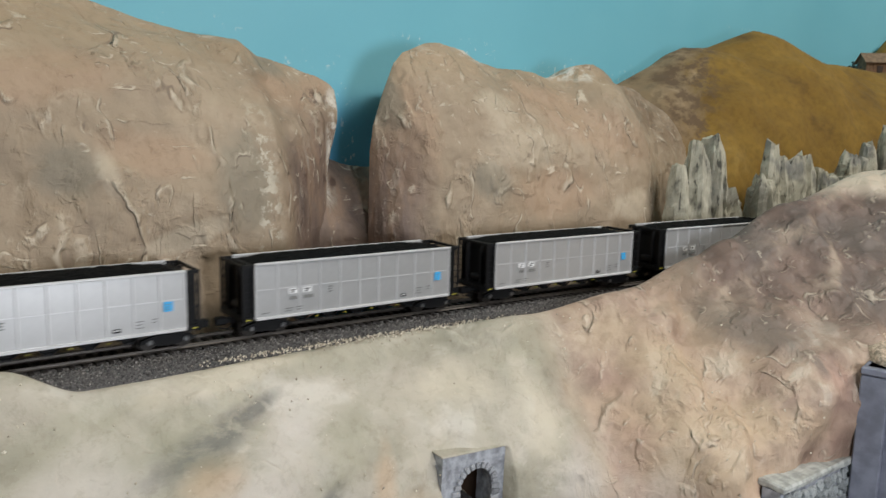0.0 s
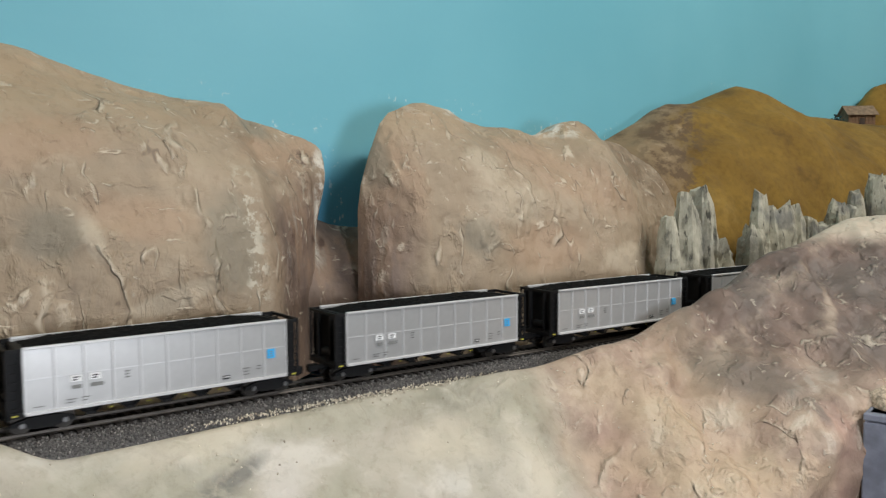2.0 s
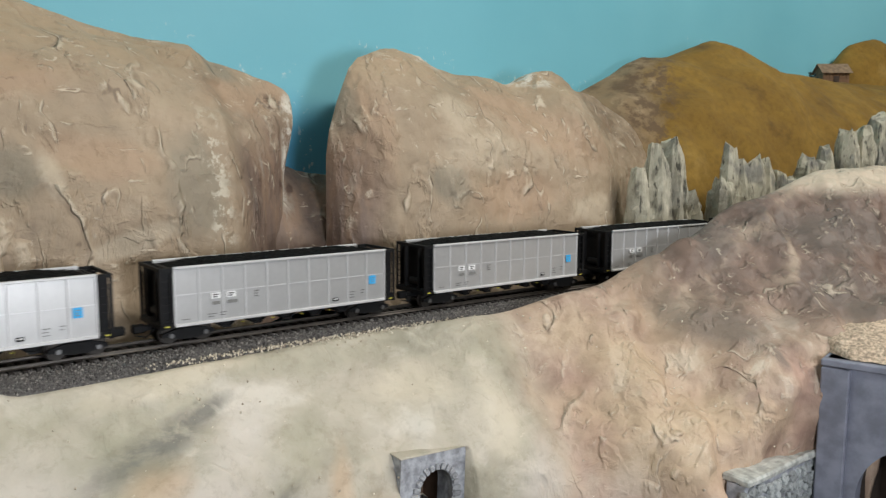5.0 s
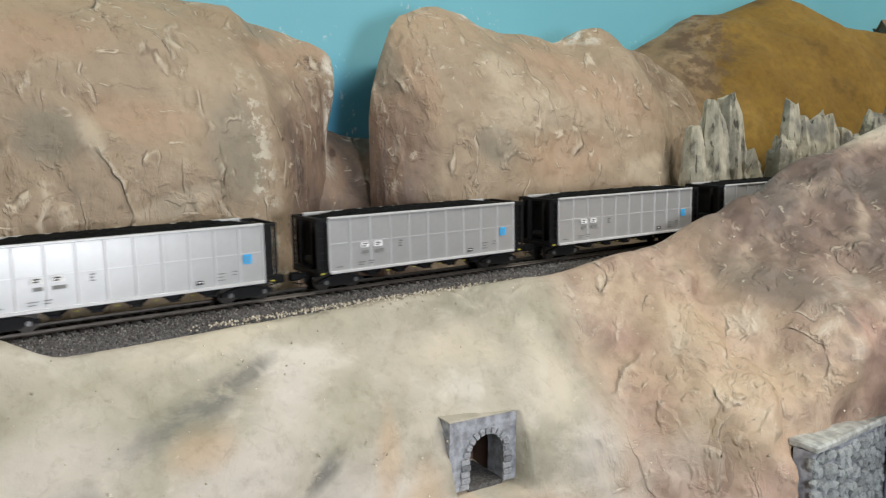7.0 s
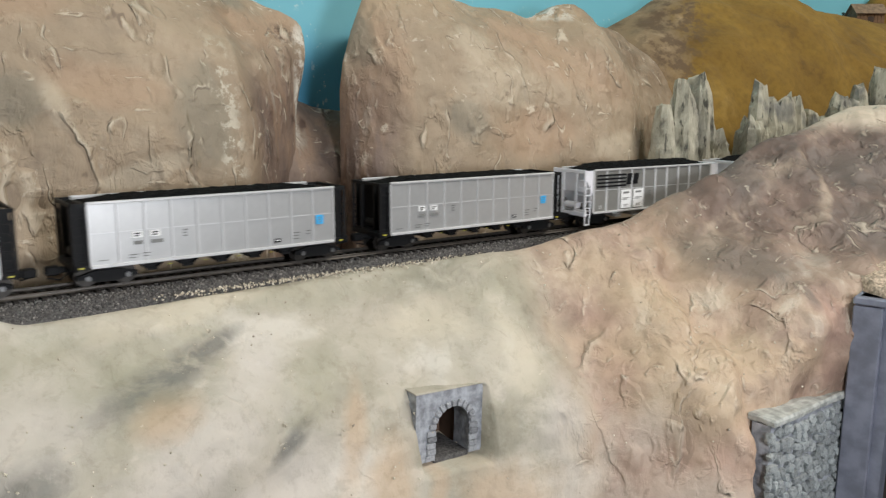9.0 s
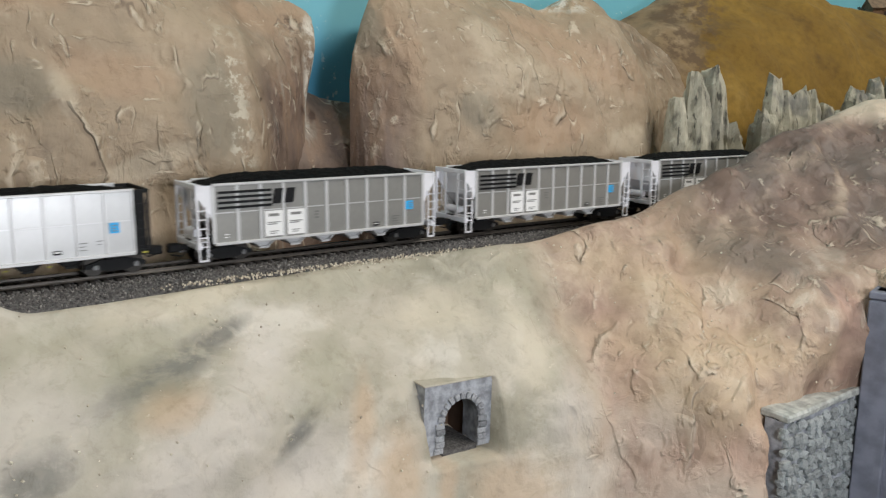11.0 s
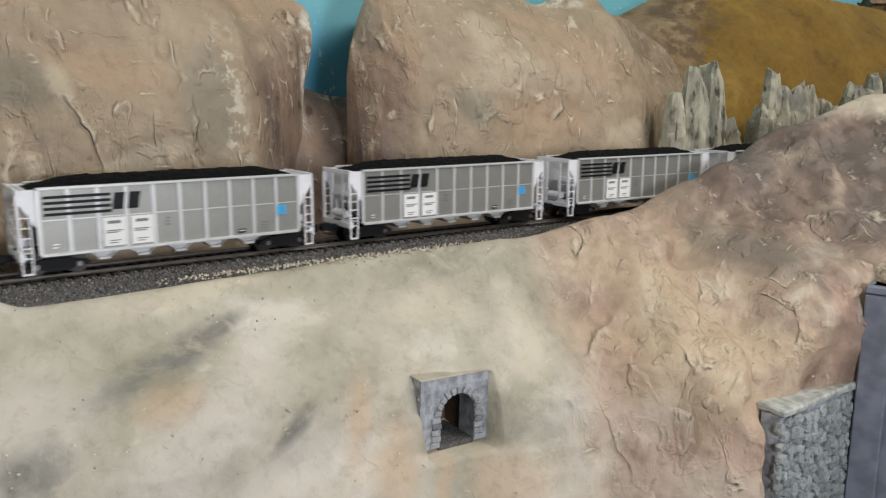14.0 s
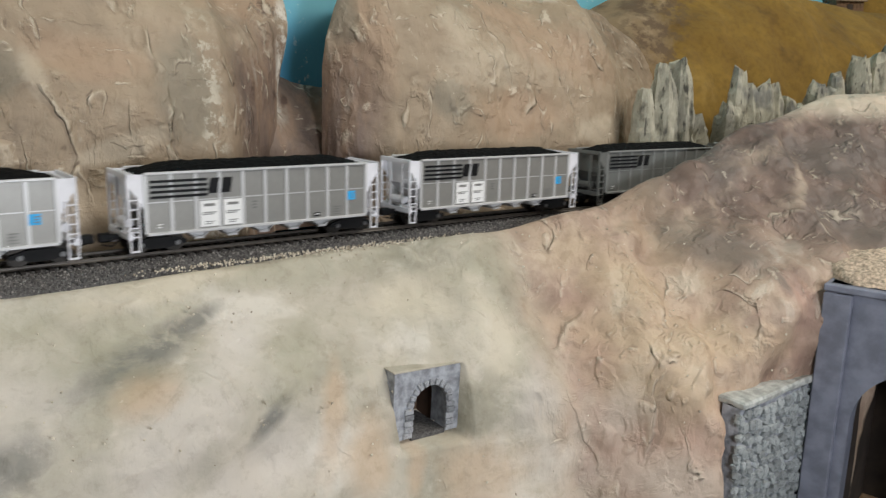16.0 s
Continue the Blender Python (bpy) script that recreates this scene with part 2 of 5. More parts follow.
def plaster_front():
    """Washed plaster below the track: cream and grey-green, turning to pink-brown on the hill."""
    m, nt, b = material("washed_plaster")
    vec = along(nt)
    hill = zone(nt, vec, "X", 0.225, 0.30, 0.10, 14)
    lips, cracks = plaster_relief(nt, b, vec, 1.0, (0.0, -0.75, 0.0), calc(nt, "ADD", 0.25, calc(nt, "MULTIPLY", hill, 0.75)))
    bent = warped(nt, squash(nt, vec, (0.8, 1, 1.25), (0, -0.5, 0)), 12, 0.05)
    soft = noisy(nt, bent, 15, 6.0, 0.56)
    col = ramp(nt, soft, [(0.30, (0.25, 0.235, 0.175)), (0.42, (0.36, 0.33, 0.255)), (0.55, (0.465, 0.42, 0.34)), (0.66, (0.60, 0.555, 0.48))])
    cloud = noisy(nt, bent, 50, 6.0, 0.62)
    col = mix(nt, ramp(nt, cloud, [(0.54, (0, 0, 0)), (0.72, (0.5,) * 3)]), col, (0.62, 0.565, 0.475))
    col = mix(nt, ramp(nt, cloud, [(0.28, (0.4,) * 3), (0.43, (0, 0, 0))]), col, (0.31, 0.285, 0.215))
    # olive wash under the lip of the ballast, cream and lilac-white bloom lower down
    col = mix(nt, calc(nt, "MULTIPLY", spots(nt, vec, [(0.120, -0.014, 0.085, 0.008, 0), (0.251, -0.018, 0.034, 0.012, 0), (-0.048, -0.020, 0.030, 0.008, 10), (0.0, -0.030, 0.055, 0.010, 12), (0.080, -0.058, 0.030, 0.012, 25)], 0.9), 0.55), col, (0.355, 0.335, 0.245))
    col = mix(nt, calc(nt, "MULTIPLY", spots(nt, vec, [(0.015, -0.074, 0.050, 0.022, 25), (0.054, -0.044, 0.026, 0.010, 25), (-0.056, -0.050, 0.035, 0.018, 5), (0.050, -0.105, 0.05, 0.02, 20), (0.239, -0.095, 0.016, 0.022, -15)], 0.9), 0.65), col, (0.585, 0.53, 0.475))
    col = mix(nt, calc(nt, "MULTIPLY", spots(nt, vec, [(0.184, -0.036, 0.034, 0.012, 0), (0.223, -0.059, 0.016, 0.032, 0), (0.030, -0.012, 0.040, 0.005, 5)], 0.9), 0.6), col, (0.62, 0.55, 0.43))
    col = mix(nt, calc(nt, "MULTIPLY", spots(nt, vec, [(0.005, -0.052, 0.017, 0.008, 12), (0.104, -0.084, 0.0075, 0.026, -22), (0.122, -0.112, 0.014, 0.020, -20), (0.152, -0.128, 0.006, 0.016, -15), (0.195, -0.138, 0.028, 0.023, 0)], 0.9), 0.55), col, (0.52, 0.365, 0.235))
    # grey smudges blown across
    col = mix(nt, calc(nt, "MULTIPLY", spots(nt, vec, [(0.012, -0.0375, 0.036, 0.0060, 14), (0.040, -0.030, 0.018, 0.004, 16), (0.066, -0.078, 0.014, 0.004, 35), (-0.058, -0.066, 0.016, 0.010, 0)], 1.1), ramp(nt, noisy(nt, bent, 55, 6.0, 0.65), [(0.36, (0.2,) * 3), (0.55, (0.85,) * 3)])), col, (0.165, 0.16, 0.14))
    # the hill: pink and brown, with creased slanting streaks
    hn = noisy(nt, warped(nt, squash(nt, vec, (1.3, 1.3, 0.55), (0, -0.65, 0)), 14, 0.04), 26, 6.0, 0.58)
    hc = ramp(nt, hn, [(0.30, (0.235, 0.155, 0.115)), (0.43, (0.365, 0.255, 0.19)), (0.55, (0.47, 0.35, 0.26)), (0.66, (0.61, 0.51, 0.405))])
    lo = ramp(nt, noisy(nt, vec, 7, 3.0), [(0.45, (0, 0, 0)), (0.65, (0.6,) * 3)])
    hc = mix(nt, lo, hc, (0.47, 0.34, 0.225))
    hc = mix(nt, calc(nt, "MULTIPLY", spots(nt, vec, [(0.279, -0.078, 0.013, 0.040, -22), (0.285, -0.126, 0.034, 0.032, -20), (0.245, -0.066, 0.008, 0.026, -15), (0.421, -0.060, 0.012, 0.030, 0), (0.330, -0.135, 0.03, 0.03, 0)], 0.9), 0.55), hc, (0.46, 0.29, 0.23))
    hc = mix(nt, calc(nt, "MULTIPLY", spots(nt, vec, [(0.345, -0.066, 0.080, 0.013, -5), (0.306, -0.088, 0.030, 0.018, 0), (0.320, -0.028, 0.034, 0.020, -30)], 0.9), 0.55), hc, (0.54, 0.405, 0.265))
    hc = mix(nt, calc(nt, "MULTIPLY", spots(nt, vec, [(0.242, -0.100, 0.018, 0.026, -10), (0.290, -0.108, 0.010, 0.020, -20), (0.315, -0.150, 0.030, 0.018, -10), (0.262, -0.128, 0.008, 0.020, -20)], 0.9), 0.55), hc, (0.60, 0.515, 0.42))
    # mauve-brown stain over its upper flank, grey smudges and a pale rim
    dk = calc(nt, "MULTIPLY", zone(nt, vec, "Z", -0.040, 0.012, 0.05, 12), calc(nt, "SUBTRACT", 1.0, zone(nt, vec, "Z", 0.076, 0.09, 0.012, 30)))
    dk = calc(nt, "MULTIPLY", dk, zone(nt, vec, "X", 0.345, 0.43, 0.06, 12))
    dkc = ramp(nt, noisy(nt, warped(nt, squash(nt, vec, (1.2, 1.2, 0.6), (0, -0.6, 0)), 14, 0.03), 24, 6.0, 0.6), [(0.32, (0.08, 0.056, 0.047)), (0.50, (0.145, 0.096, 0.076)), (0.62, (0.205, 0.14, 0.11)), (0.76, (0.32, 0.235, 0.18))])
    hc = mix(nt, calc(nt, "MULTIPLY", dk, 0.92), hc, dkc)
    gs = spots(nt, vec, [(0.573, 0.045, 0.070, 0.016, 0), (0.401, -0.014, 0.026, 0.013, 0), (0.520, 0.000, 0.036, 0.022, 0), (0.414, -0.029, 0.004, 0.007, -30), (0.470, 0.038, 0.03, 0.012, 40)], 0.9)
    hc = mix(nt, calc(nt, "MULTIPLY", gs, 0.62), hc, (0.115, 0.098, 0.085))
    rim = calc(nt, "MULTIPLY", zone(nt, vec, "Z", 0.070, 0.086, 0.014, 25), zone(nt, vec, "X", 0.46, 0.54, 0.05, 14))
    hc = mix(nt, calc(nt, "MULTIPLY", rim, 0.85), hc, (0.56, 0.475, 0.37))
    hc = mix(nt, calc(nt, "MULTIPLY", spots(nt, vec, [(0.535, 0.058, 0.060, 0.004, 19), (0.455, 0.020, 0.040, 0.003, 30), (0.500, 0.022, 0.050, 0.0025, 32), (0.415, 0.004, 0.030, 0.003, 28)], 1.2), ramp(nt, hn, [(0.38, (0.1,) * 3), (0.6, (0.75,) * 3)])), hc, (0.45, 0.35, 0.265))
    col = mix(nt, hill, col, hc)
    scr = ramp(nt, noisy(nt, bent, 58, 6.0, 0.72), [(0.655, (0, 0, 0)), (0.71, (0.5,) * 3)])
    col = mix(nt, scr, col, (0.66, 0.585, 0.47))
    # lip highlights and crease shade painted into the colour here too
    col = mix(nt, calc(nt, "MULTIPLY", lips, 0.55), col, (0.66, 0.57, 0.45))
    col = mix(nt, calc(nt, "MULTIPLY", cracks, 0.55), col, (0.22, 0.155, 0.11))
    fine = ramp(nt, noisy(nt, warped(nt, vec, 60, 0.01), 130, 6.0, 0.7), [(0.34, (0.86, 0.85, 0.83)), (0.5, (1, 1, 1))])
    col = mix(nt, 0.85, col, fine, "MULTIPLY")
    nt.links.new(col, b.inputs["Base Color"])
    b.inputs["Roughness"].default_value = 0.6
    return m


def ochre_ground():
    m, nt, b = material("ochre_flocked_ground")
    vec = along(nt)
    col = ramp(nt, noisy(nt, vec, 11, 6.0, 0.6), [(0.3, (0.115, 0.062, 0.010)), (0.46, (0.19, 0.108, 0.016)), (0.58, (0.235, 0.138, 0.022)), (0.72, (0.30, 0.19, 0.05))])
    speck = ramp(nt, noisy(nt, vec, 130, 4.0, 0.7), [(0.3, (0.7,) * 3), (0.6, (1, 1, 1))])
    col = mix(nt, 0.7, col, speck, "MULTIPLY")
    tan = ramp(nt, noisy(nt, vec, 24, 6.0, 0.62), [(0.35, (0.125, 0.084, 0.045)), (0.50, (0.225, 0.155, 0.085)), (0.7, (0.33, 0.24, 0.145))])
    slant = nt.nodes.new("ShaderNodeCombineXYZ")
    sep = nt.nodes.new("ShaderNodeSeparateXYZ")
    nt.links.new(vec, sep.inputs[0])
    nt.links.new(calc(nt, "SUBTRACT", sep.outputs[0], calc(nt, "MULTIPLY", sep.outputs[1], 1.21)), slant.inputs[0])
    nt.links.new(sep.outputs[1], slant.inputs[1])
    nt.links.new(sep.outputs[2], slant.inputs[2])
    col = mix(nt, zone(nt, slant.outputs[0], "X", 0.445, 0.505, 0.11, 34), tan, col)
    crust = calc(nt, "MULTIPLY", zone(nt, slant.outputs[0], "X", 0.38, 0.43, 0.05, 30), calc(nt, "SUBTRACT", 1.0, zone(nt, slant.outputs[0], "X", 0.48, 0.55, 0.07, 30)))
    crust = calc(nt, "MULTIPLY", crust, ramp(nt, noisy(nt, vec, 60, 6.0, 0.68), [(0.44, (0, 0, 0)), (0.58, (0.85,) * 3)]))
    col = mix(nt, crust, col, (0.105, 0.066, 0.036))
    nt.links.new(col, b.inputs["Base Color"])
    b.inputs["Roughness"].default_value = 0.95
    bumped(nt, b, noisy(nt, vec, 60, 5.0, 0.6), 0.4, 0.003)
    bumped(nt, b, noisy(nt, vec, 420, 2.0), 0.4, 0.001)
    return m


def crag_rock():
    m, nt, b = material("grey_cast_rock")
    vec = along(nt)
    tall = squash(nt, warped(nt, vec, 60, 0.006), (1, 1, 0.4))
    n = noisy(nt, tall, 110, 7.0, 0.62)
    col = ramp(nt, n, [(0.30, (0.085, 0.08, 0.066)), (0.40, (0.27, 0.255, 0.195)), (0.50, (0.43, 0.405, 0.315)), (0.70, (0.58, 0.55, 0.44))])
    wash = ramp(nt, noisy(nt, vec, 24, 4.0), [(0.46, (0, 0, 0)), (0.62, (0.75,) * 3)])
    col = mix(nt, calc(nt, "MULTIPLY", wash, calc(nt, "ADD", 0.45, calc(nt, "MULTIPLY", zone(nt, vec, "X", 0.58, 0.70, 0.05), 0.55))), col, (0.15, 0.152, 0.145))
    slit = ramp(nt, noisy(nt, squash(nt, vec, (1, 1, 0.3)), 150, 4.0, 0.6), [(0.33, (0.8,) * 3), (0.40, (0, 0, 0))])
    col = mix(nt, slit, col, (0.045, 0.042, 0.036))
    nt.links.new(col, b.inputs["Base Color"])
    b.inputs["Roughness"].default_value = 0.85
    bumped(nt, b, n, 0.8, 0.003)
    bumped(nt, b, noisy(nt, vec, 420, 5.0, 0.65), 0.5, 0.0008)
    return m


def sky_paint():
    m, nt, b = material("sky_blue_wall_paint")
    vec = along(nt)
    base = ramp(nt, noisy(nt, vec, 2.2, 3.0), [(0.3, (0.165, 0.49, 0.59)), (0.7, (0.205, 0.545, 0.645))])
    base = mix(nt, calc(nt, "MULTIPLY", noisy(nt, squash(nt, vec, (1, 1, 3)), 26, 5.0, 0.6), 0.10), base, (0.09, 0.36, 0.55))
    # shade in the cleft, painted as a darker blue
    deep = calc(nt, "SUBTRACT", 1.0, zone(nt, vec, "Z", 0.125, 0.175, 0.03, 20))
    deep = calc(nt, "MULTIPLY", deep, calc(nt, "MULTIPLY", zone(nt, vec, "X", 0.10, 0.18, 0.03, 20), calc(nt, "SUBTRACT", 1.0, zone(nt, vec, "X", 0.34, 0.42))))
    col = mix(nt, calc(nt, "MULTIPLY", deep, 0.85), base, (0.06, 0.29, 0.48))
    places = [(0.228, 0.160, 0.012, 0.018, 0), (0.236, 0.115, 0.008, 0.024, 0), (0.320, 0.212, 0.031, 0.007, 0), (0.398, 0.208, 0.031, 0.009, 0), (0.536, 0.193, 0.045, 0.010, 0), (0.571, 0.202, 0.028, 0.009, 0), (0.690, 0.199, 0.030, 0.013, 0), (1.042, 0.288, 0.062, 0.010, 0), (0.095, 0.209, 0.043, 0.006, 0), (0.195, 0.184, 0.034, 0.008, 0)]
    dab = ramp(nt, noisy(nt, vec, 120, 5.0, 0.7, 0.3), [(0.59, (0, 0, 0)), (0.65, (0.75,) * 3)])
    col = mix(nt, calc(nt, "MULTIPLY", dab, spots(nt, vec, places, 0.9)), col, (0.66, 0.74, 0.74))
    nt.links.new(col, b.inputs["Base Color"])
    b.inputs["Roughness"].default_value = 0.55
    bumped(nt, b, noisy(nt, vec, 160, 3.0), 0.1, 0.001)
    return m


def plain(name, colour, rough=0.6, metal=0.0, vary=0.12, scale=60.0, bump=0.0):
    m, nt, b = material(name)
    tc = nt.nodes.new("ShaderNodeTexCoord")
    n = noisy(nt, tc.outputs["Object"], scale, 4.0)
    lo = tuple(c * (1 - vary) for c in colour)
    hi = tuple(min(1, c * (1 + vary)) for c in colour)
    nt.links.new(ramp(nt, n, [(0.3, lo), (0.7, hi)]), b.inputs["Base Color"])
    b.inputs["Roughness"].default_value, b.inputs["Metallic"].default_value = rough, metal
    if bump:
        bumped(nt, b, n, 0.6, bump)
    return m


def grains(name, stops, rough=0.9):
    """Loose grains, each with its own shade."""
    m, nt, b = material(name)
    g = nt.nodes.new("ShaderNodeNewGeometry")
    nt.links.new(ramp(nt, g.outputs["Random Per Island"], stops, "LINEAR"), b.inputs["Base Color"])
    b.inputs["Roughness"].default_value = rough
    return m


def pieces(name, colour, vary):
    """Painted stones, each a little lighter or darker than its neighbours, with pitted faces."""
    m, nt, b = material(name)
    tc, info = nt.nodes.new("ShaderNodeTexCoord"), nt.nodes.new("ShaderNodeObjectInfo")
    geo = nt.nodes.new("ShaderNodeNewGeometry")
    own = ramp(nt, info.outputs["Random"], [(0.0, tuple(c * (1 - vary) for c in colour)), (1.0, tuple(c * (1 + vary) for c in colour))], "LINEAR")
    n = noisy(nt, geo.outputs["Position"], 380, 5.0, 0.7)
    nt.links.new(mix(nt, 0.8, own, ramp(nt, n, [(0.32, (0.45,) * 3), (0.55, (1, 1, 1)), (0.72, (1.0, 1.0, 1.0))]), "MULTIPLY"), b.inputs["Base Color"])
    b.inputs["Roughness"].default_value = 0.85
    bumped(nt, b, n, 0.8, 0.0016)
    return m


M_BACK, M_FRONT, M_OCHRE, M_CRAG, M_SKY = plaster_back(), plaster_front(), ochre_ground(), crag_rock(), sky_paint()
M_SILVER = plain("silver_painted_side", (0.52, 0.52, 0.515), 0.36, 0.5, 0.05, 90)
M_RIB = plain("bright_silver_rib", (0.62, 0.62, 0.62), 0.4, 0.25, 0.05, 90)
M_PANEL = plain("aluminium_grey_panel", (0.31, 0.305, 0.285), 0.42, 0.4, 0.07, 90)
M_WHITE = plain("white_painted_end", (0.80, 0.80, 0.84), 0.45, 0.0, 0.06, 90)
M_BLACK = plain("black_painted_steel", (0.005, 0.005, 0.0055), 0.6, 0.0, 0.3, 150)
M_BLACK.node_tree.nodes["Principled BSDF"].inputs["Specular IOR Level"].default_value = 0.25
M_DARKCAR = plain("dull_grey_side", (0.15, 0.155, 0.145), 0.55, 0.1, 0.1, 90)
M_DARKRIB = plain("dull_grey_rib", (0.24, 0.245, 0.235), 0.5, 0.1, 0.1, 90)
M_COAL = plain("black_coal", (0.004, 0.004, 0.004), 0.9, 0.0, 0.5, 500, 0.001)
M_COAL.node_tree.nodes["Principled BSDF"].inputs["Specular IOR Level"].default_value = 0.12
M_WHEEL = plain("dark_wheel_steel", (0.05, 0.045, 0.04), 0.4, 0.7, 0.2, 200)
M_TREAD = plain("bright_wheel_cap", (0.2, 0.2, 0.2), 0.4, 0.8, 0.1, 200)
M_RAIL = plain("nickel_rail", (0.075, 0.065, 0.055), 0.45, 0.5, 0.15, 200)
M_TIE = plain("dark_brown_tie", (0.02, 0.016, 0.013), 0.8, 0.0, 0.3, 200)
M_BED = plain("grey_ballast_bed", (0.10, 0.095, 0.092), 0.95, 0.0, 0.45, 700, 0.002)
M_BALLAST = grains("grey_ballast", [(0.0, (0.045, 0.042, 0.042)), (0.5, (0.11, 0.105, 0.10)), (0.85, (0.19, 0.18, 0.17)), (1.0, (0.30, 0.28, 0.26))])
M_CHIPS = grains("pale_plaster_chips", [(0.0, (0.32, 0.27, 0.21)), (0.6, (0.6, 0.54, 0.43)), (1.0, (0.78, 0.72, 0.6))])
M_BLUE = plain("bright_blue_mark", (0.02, 0.40, 0.80), 0.5, 0.0, 0.04)
M_DECAL = plain("white_stencil_patch", (0.86, 0.86, 0.85), 0.5, 0.0, 0.02)
M_INK = plain("black_stencil_ink", (0.012, 0.012, 0.013), 0.5, 0.0, 0.1)
for ink in (M_INK, M_DECAL):
    ink.node_tree.nodes["Principled BSDF"].inputs["Specular IOR Level"].default_value = 0.15
M_FADED = plain("faded_grey_ink", (0.20, 0.20, 0.19), 0.6, 0.0, 0.1)
M_YELLOW = plain("yellow_reflective_mark", (0.55, 0.5, 0.06), 0.4, 0.0, 0.05)
M_STONE = plain("blue_grey_painted_stone", (0.33, 0.342, 0.37), 0.85, 0.0, 0.36, 160, 0.002)
M_CAP = plain("pale_grey_stone_cap", (0.40, 0.41, 0.385), 0.85, 0.0, 0.28, 180, 0.002)
M_SAND = plain("pink_sandy_gravel", (0.50, 0.39, 0.29), 0.95, 0.0, 0.45, 420, 0.003)
M_CONC = plain("slate_grey_concrete", (0.20, 0.21, 0.26), 0.75, 0.0, 0.22, 60, 0.001)
M_ARCH = pieces("grey_arch_stone", (0.34, 0.35, 0.37), 0.3)
M_RUBBLE = pieces("blue_grey_rubble_stone", (0.36, 0.385, 0.385), 0.25)
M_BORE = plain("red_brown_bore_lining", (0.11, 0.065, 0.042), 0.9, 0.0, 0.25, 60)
# near-black brown puts the shade of the large bore and doorway into the colour
M_VOID = plain("dark_brown_opening_shade", (0.045, 0.03, 0.022), 0.9, 0.0, 0.3, 60)
M_WOOD = plain("weathered_brown_wood", (0.17, 0.095, 0.05), 0.85, 0.0, 0.3, 120, 0.001)
M_SHINGLE = plain("faded_brown_roof_wood", (0.22, 0.15, 0.095), 0.85, 0.0, 0.3, 120, 0.001)
M_LEAF = plain("dark_green_lichen", (0.02, 0.05, 0.05), 0.9, 0.0, 0.5, 300)
M_ROOM = plain("room_wall_paint", (0.45, 0.42, 0.38), 0.85, 0.0, 0.05, 3)
M_FLOOR = plain("grey_floor_paint", (0.20, 0.19, 0.18), 0.7, 0.0, 0.15, 5)
M_CEIL = plain("ceiling_paint", (0.7, 0.69, 0.66), 0.9, 0.0, 0.04, 3)
M_FASCIA = plain("dark_green_fascia_board", (0.05, 0.07, 0.05), 0.6, 0.0, 0.1, 20)


# ---- mesh helpers ----
def finish(name, bm, mat, smooth=False):
    me = bpy.data.meshes.new(name)
    bm.to_mesh(me)
    bm.free()
    me.materials.append(mat)
    if smooth:
        for p in me.polygons:
            p.use_smooth = True
    return me


def part(name, bm, mat, parent=None, label="", smooth=False, at=None):
    ob = new(name, finish(name, bm, mat, smooth))
    ob.parent = parent
    if at is not None:
        ob.matrix_basis = at
    return tagged(ob, label)


def piece(name, me, parent, at=None, label=""):
    ob = new(name, me)
    ob.parent = parent
    if at is not None:
        ob.matrix_basis = at
    return tagged(ob, label)


def thing(name, label, category, group="", kind="", at=None):
    ob = new(name)
    ob.empty_display_size = 0.01
    if at is not None:
        ob.matrix_basis = at
    return tagged(ob, label, category, group, kind)


def box(bm, x0, x1, y0, y1, z0, z1, bevel=0.0, m=None):
    r = bmesh.ops.create_cube(bm, size=1.0)
    mm = Matrix.Translation(((x0 + x1) / 2, (y0 + y1) / 2, (z0 + z1) / 2)) @ Matrix.Diagonal((x1 - x0, y1 - y0, z1 - z0, 1))
    bmesh.ops.transform(bm, matrix=(m @ mm) if m else mm, verts=r["verts"])
    if bevel:
        es = list({e for v in r["verts"] for e in v.link_edges})
        bmesh.ops.bevel(bm, geom=es, offset=bevel, segments=1, affect="EDGES")
    return bm


def boxes(*items):
    bm = bmesh.new()
    for it in items:
        box(bm, *it)
    return bm


def tube(bm, a, b, r, n=8):
    a, b = Vector(a), Vector(b)
    m = Matrix.Translation((a + b) / 2) @ (b - a).to_track_quat("Z", "Y").to_matrix().to_4x4()
    bmesh.ops.create_cone(bm, cap_ends=True, segments=n, radius1=r, radius2=r, depth=(b - a).length, matrix=m)
    return bm


def prism(bm, pts, y0, y1):
    """Extrudes an outline in x and z from y0 to y1."""
    a = [bm.verts.new((x, y0, z)) for x, z in pts]
    b = [bm.verts.new((x, y1, z)) for x, z in pts]
    n = len(pts)
    bm.faces.new(a)
    bm.faces.new(b[::-1])
    for i in range(n):
        bm.faces.new((a[i], b[i], b[(i + 1) % n], a[(i + 1) % n]))
    bmesh.ops.recalc_face_normals(bm, faces=bm.faces)
    return bm


def grid_mesh(name, pts, nu, nv, mat):
    """A smooth sheet from rows of places."""
    faces = [(i * nv + j, (i + 1) * nv + j, (i + 1) * nv + j + 1, i * nv + j + 1) for i in range(nu - 1) for j in range(nv - 1)]
    me = bpy.data.meshes.new(name)
    me.from_pydata([tuple(p) for p in pts], [], faces)
    me.materials.append(mat)
    for p in me.polygons:
        p.use_smooth = True
    me.update()
    return me


def ease(a, b, x):
    x = min(1.0, max(0.0, (x - a) / (b - a)))
    return x * x * (3 - 2 * x)


def profile(pairs):
    xs, ys = [p[0] for p in pairs], [p[1] for p in pairs]
    return lambda x: float(np.interp(x, xs, ys))


